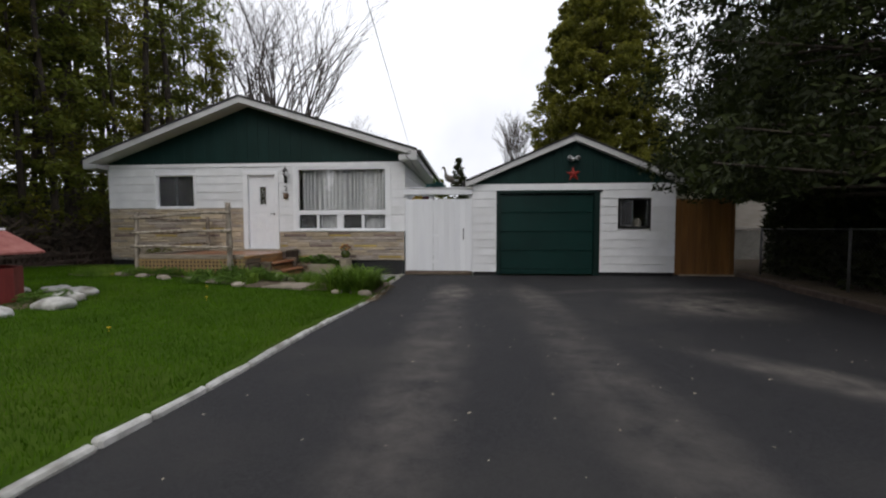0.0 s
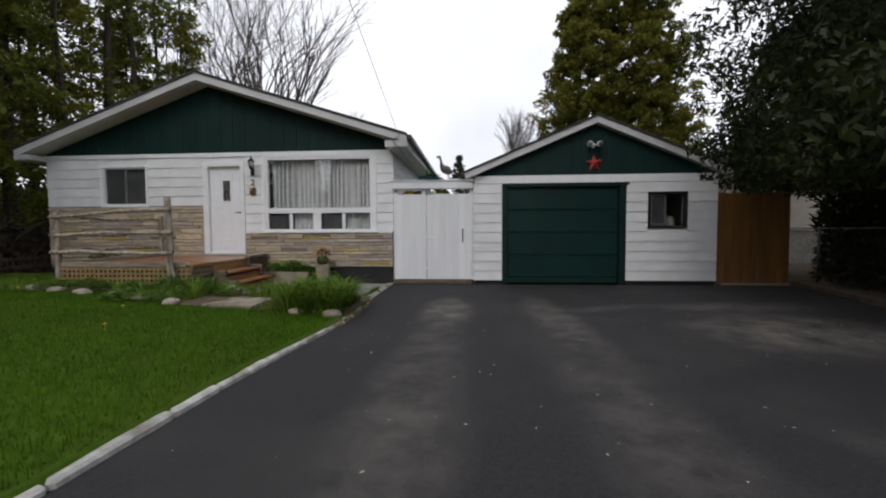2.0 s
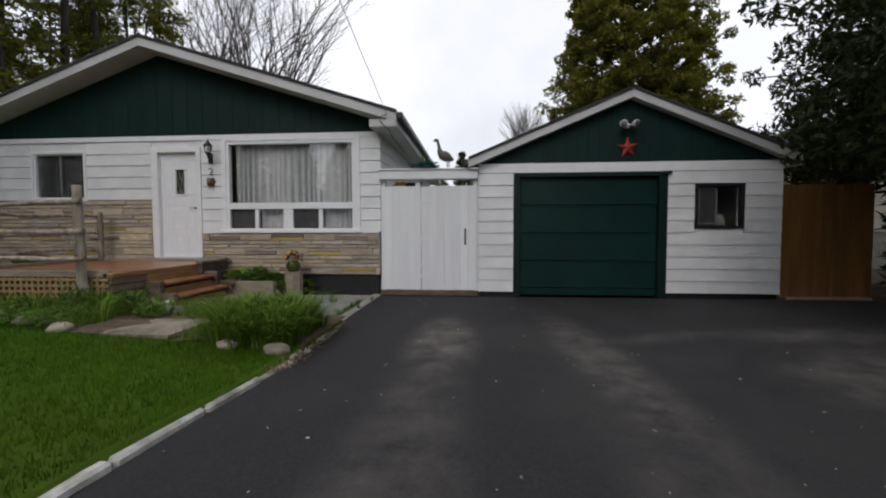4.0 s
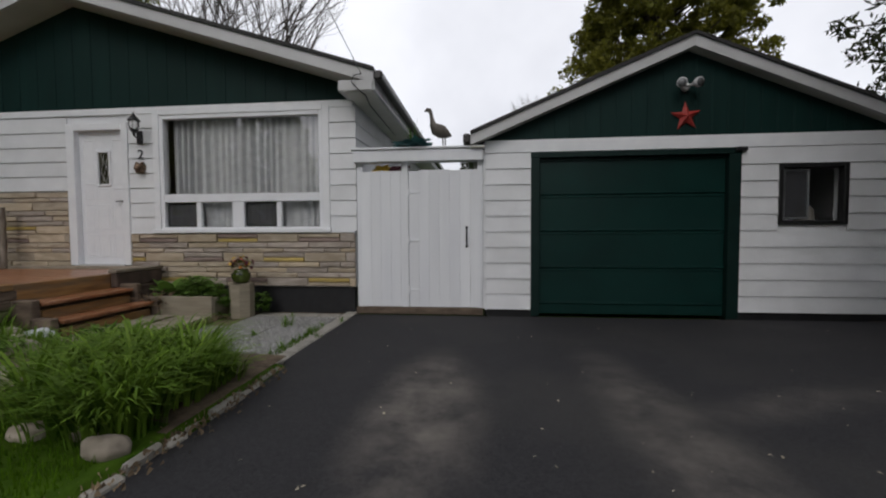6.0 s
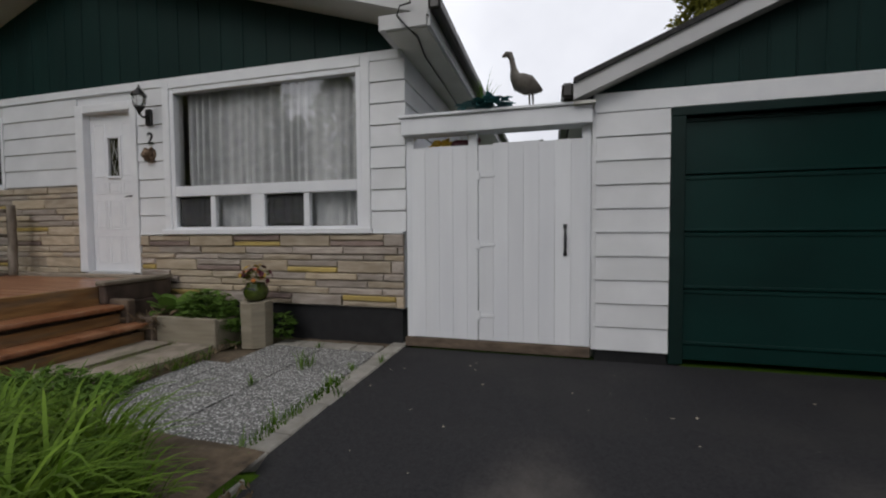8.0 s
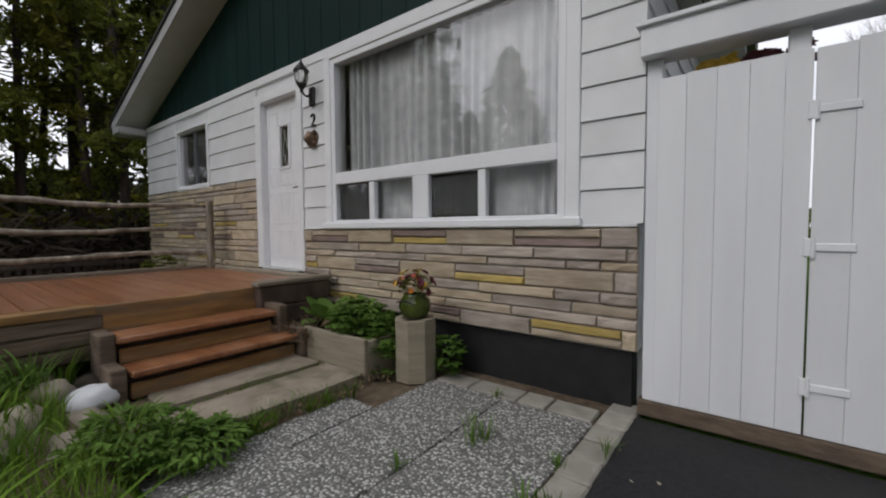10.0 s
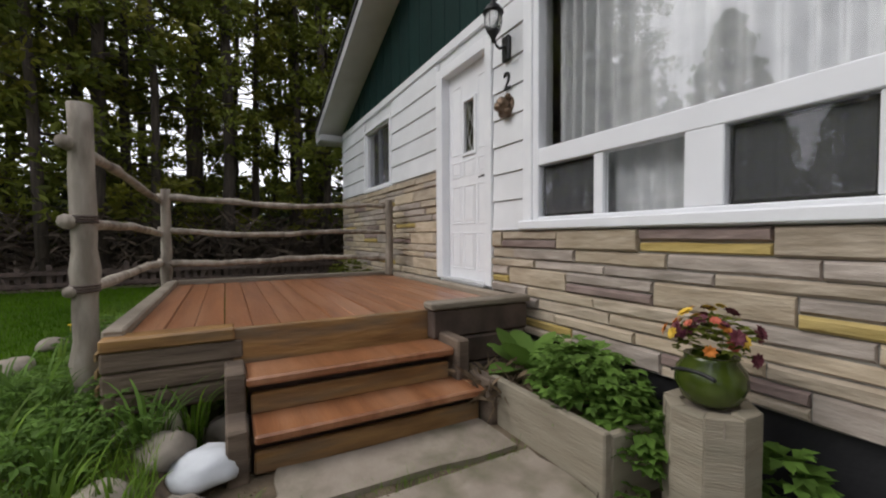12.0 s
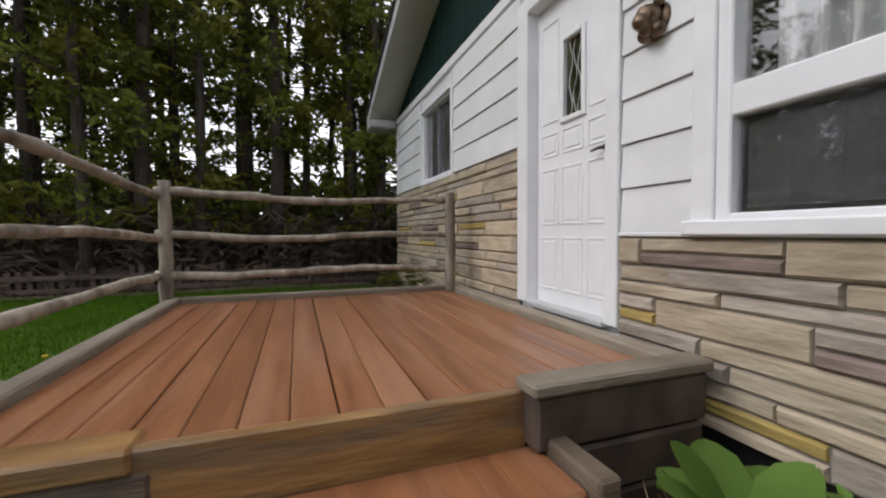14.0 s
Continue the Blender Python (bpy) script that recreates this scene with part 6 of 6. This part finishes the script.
for sx in (-1, 1):
    bm = bmesh.new()
    tube(bm, [(2.07, W - 0.045, 3.04), (2.07 + sx * 0.05, W - 0.07, 3.05), (2.07 + sx * 0.075, W - 0.085, 3.055)], [0.016, 0.016, 0.022], 8)
    tube(bm, [(2.07 + sx * 0.075, W - 0.085, 3.06), (2.07 + sx * 0.095, W - 0.13, 3.055), (2.07 + sx * 0.11, W - 0.17, 3.05)], [0.03, 0.06, 0.065], 12)
    h = part("lamp_head", bm, FASCIA, fl, "", True)
    bm = bmesh.new()
    tube(bm, [(2.07 + sx * 0.1105, W - 0.171, 3.05), (2.07 + sx * 0.113, W - 0.18, 3.049)], [0.055, 0.045], 12)
    part("lens", bm, GALV, h, "", True)

# overhead service wire with drip loop
bm = bmesh.new()
A = Vector((-2.12, 10.49, 3.22))
B = A + Vector((0.0776, -0.9947, 0.0676)) * 32
pts = [A.lerp(B, t / 30) - Vector((0, 0, 0.5 * 4 * (t / 30) * (1 - t / 30) * 0.25)) for t in range(31)]
tube(bm, pts, [0.0045] * 31, 5)
wire = tagged(part("service_wire", bm, BLACK, None, "thin black overhead wire to the house corner", True), category="wire")
bm = bmesh.new()
tube(bm, [A, A + Vector((-0.10, -0.01, -0.02)), A + Vector((-0.13, -0.005, -0.10)), A + Vector((-0.05, 0.02, -0.19)), A + Vector((0.0, 0.2, -0.21)), A + Vector((-0.06, 0.6, -0.215)), A + Vector((-0.1, 2.5, -0.215))], [0.008] * 7, 6)
part("drip_loop", bm, BLACK, wire, "", True)
bm = bmesh.new()
tube(bm, [B + Vector((0, -0.1, -6)), B + Vector((0, -0.1, 1.2))], [0.14, 0.10], 10)
tube(bm, [(B.x, B.y - 0.1, -0.2), (B.x, B.y - 0.1, B.z - 5.9)], [0.16, 0.14], 10)
tagged(part("utility_pole", bm, OLDWOOD, None, "grey wooden utility pole by the road", True), category="utility pole")

# goose figure and pots on the gate beam, flowers behind
GOOSE = surf("goose_brown_grey", (0.065, 0.055, 0.045), (0.13, 0.115, 0.095), 14.0, 0.7, 0.2, 40, c3=(0.05, 0.045, 0.04), stain=7, amount=0.5)
bm = bmesh.new()
tube(bm, [(-0.99, 10.97, 2.50), (-1.04, 10.97, 2.52), (-1.12, 10.97, 2.56), (-1.20, 10.97, 2.60), (-1.245, 10.97, 2.66), (-1.26, 10.97, 2.74), (-1.275, 10.97, 2.82), (-1.295, 10.97, 2.865), (-1.325, 10.97, 2.872), (-1.365, 10.97, 2.85)], [0.012, 0.05, 0.095, 0.09, 0.05, 0.028, 0.025, 0.033, 0.028, 0.008], 12)
tube(bm, [(-1.11, 10.95, 2.50), (-1.105, 10.95, 2.346)], [0.012, 0.008], 6)
tube(bm, [(-1.08, 10.99, 2.50), (-1.075, 10.99, 2.346)], [0.012, 0.008], 6)
box(bm, -1.14, 10.925, 2.344, -1.08, 10.965, 2.352)
box(bm, -1.11, 10.97, 2.344, -1.05, 11.01, 2.352)
tagged(part("goose_figure", bm, GOOSE, None, "brown-grey standing goose figure on the gate beam", True), category="figure")
TEAL = surf("teal_leaf", (0.05, 0.17, 0.18), (0.10, 0.27, 0.28), 6.0, 0.6)
leafy("teal_foliage", -1.62, 10.97, 2.345, 0.13, 0.12, 60, 0.11, TEAL, 370, "teal artificial leaves on the gate beam")
leafy("teal_foliage", -1.44, 10.97, 2.345, 0.11, 0.11, 50, 0.11, TEAL, 371, "teal artificial leaves on the gate beam")
strap_leaves("spiky_plant", -1.54, 10.97, 2.345, 50, 0.30, 0.005, BUSH, 372, "spiky green artificial plant on the gate beam", "plant", "", 0.05, 0.7)
for nm, x, mi, lb in (("yellow_flowers", -2.05, 0, "yellow flowers in a pot behind the gate"), ("red_flowers", -1.75, 3, "dark red flowers in a pot behind the gate")):
    pt = thing(nm, (x, 11.1, 1.80), lb, "flowers")
    part("bracket_shelf", boxed(x - 0.15, GY + 0.03, 1.77, x + 0.15, 11.25, 1.80), GATEW, pt)
    bm = bmesh.new()
    lathe(bm, [(0.07, 0), (0.10, 0.15), (0.105, 0.16)], (x, 11.11, 1.802), 12)
    part("pot", bm, BROWNGATE, pt, "", True)
    for i in range(12):
        bloom(x + rng.uniform(-0.14, 0.14), 11.1 + rng.uniform(-0.06, 0.08), 2.05 + rng.uniform(-0.04, 0.07), 0.055, petals[mi], pt, i, (rng.uniform(-0.6, 0.6), -0.8, 0.6))

# ---- wishing well with its ring of painted stones ----
RED = surf("faded_red_board", (0.16, 0.018, 0.016), (0.25, 0.035, 0.03), 6.0, 0.7, 0.3, 30, stretch=(3, 3, 0.3), vary=0.15, c3=(0.08, 0.01, 0.01), stain=3, amount=0.5)
ROOFR = surf("worn_red_shingle", (0.24, 0.07, 0.06), (0.36, 0.14, 0.12), 9.0, 0.8, 0.4, 30, vary=0.1)
wx, wy, wz = -7.42, 4.9, 0.24
well = thing("wishing_well", (wx, wy, wz), "red wooden wishing well planter with shingled roof", "wishing well")
for k in range(10):
    a = 2 * math.pi * k / 10
    part("stave", boxed(-0.2, -0.02, 0, 0.2, 0.02, 0.5, 0.006, pose(wx + 0.6 * math.cos(a), wy + 0.6 * math.sin(a), wz - 0.02, 0, 0, math.degrees(a) + 90)), RED, well)
part("soil", boxed(wx - 0.36, wy - 0.36, wz, wx + 0.36, wy + 0.36, wz + 0.3), SOIL, well)
for sy in (-1, 1):
    part("post", boxed(wx - 0.04, wy + sy * 0.42 - 0.04, wz, wx + 0.04, wy + sy * 0.42 + 0.04, wz + 0.95, 0.006), RED, well)
for s in (-1, 1):
    bm = bmesh.new()
    prism(bm, [(wx, wz + 0.97), (wx + s * 0.66, wz + 0.66), (wx + s * 0.66, wz + 0.69), (wx, wz + 1.01)], wy - 0.6, wy + 0.6)
    part("roof_panel", bm, ROOFR, well)
part("ridge_cap", boxed(wx - 0.05, wy - 0.61, wz + 0.985, wx + 0.05, wy + 0.61, wz + 1.025, 0.01), TRIM, well)
leafy("well_flowers", wx + 0.05, wy - 0.05, wz + 0.28, 0.36, 0.25, 160, 0.07, BUSH, 380, "green plants growing in the red well planter")
for k in range(13):
    a = -1.9 + 2 * math.pi * k / 13
    rr = 1.25 + 0.10 * math.sin(k * 2.2)
    rock(wx + 0.1 + rr * math.cos(a), wy - 0.05 + rr * 0.95 * math.sin(a), 0.25, 0.25, 0.17, 0.10, KERBW, 60 + k, "whitewashed edging stone around the wishing well", "well edging stones")
bm = bmesh.new()
lathe(bm, [(1.1, 0), (1.0, 0.04), (0.3, 0.05)], (wx + 0.1, wy - 0.05, 0.2), 24)
tagged(part("well_bed", bm, SOIL, None, "brown soil bed around the wishing well", True, "structure"), category="flower bed")
leafy("bed_sprouts", wx + 0.95, wy + 0.3, 0.24, 0.3, 0.18, 120, 0.06, BUSH, 381, "small green sprouts beside the wishing well")
# flower tub against the far end of the house
bm = bmesh.new()
lathe(bm, [(0.16, 0), (0.2, 0.24), (0.21, 0.25)], (-9.1, 10.6, 0.24), 14)
tagged(part("flower_tub", bm, DARKWOOD, None, "dark round flower tub beyond the deck", True), category="tub")
leafy("tub_plant", -9.1, 10.6, 0.46, 0.28, 0.35, 200, 0.08, CEDAR, 382, "dark green bush in the round tub")

# leaves and grit fallen on the drive
v, f = [], []
g = random.Random(77)
for i in range(260):
    x, y = g.uniform(-2.4, 4.5), g.uniform(0.8, 10.6)
    a, s = g.uniform(0, 6.28), g.uniform(0.005, 0.019)
    k0 = len(v)
    for q in range(4):
        t = a + q * 1.57
        v.append((x + s * math.cos(t) * (1 if q % 2 else 0.5), y + s * math.sin(t) * (1 if q % 2 else 0.5), 0.004 + g.uniform(0, 0.008)))
    f.append((k0, k0 + 1, k0 + 2, k0 + 3))
tagged(raw("fallen_leaves", v, f, surf("pale_dry_leaf", (0.28, 0.24, 0.17), (0.48, 0.43, 0.34), 3, 0.9, vary=0.4, island=True), None, "small pale dry leaves scattered on the asphalt", False, "stuff"), category="leaves")
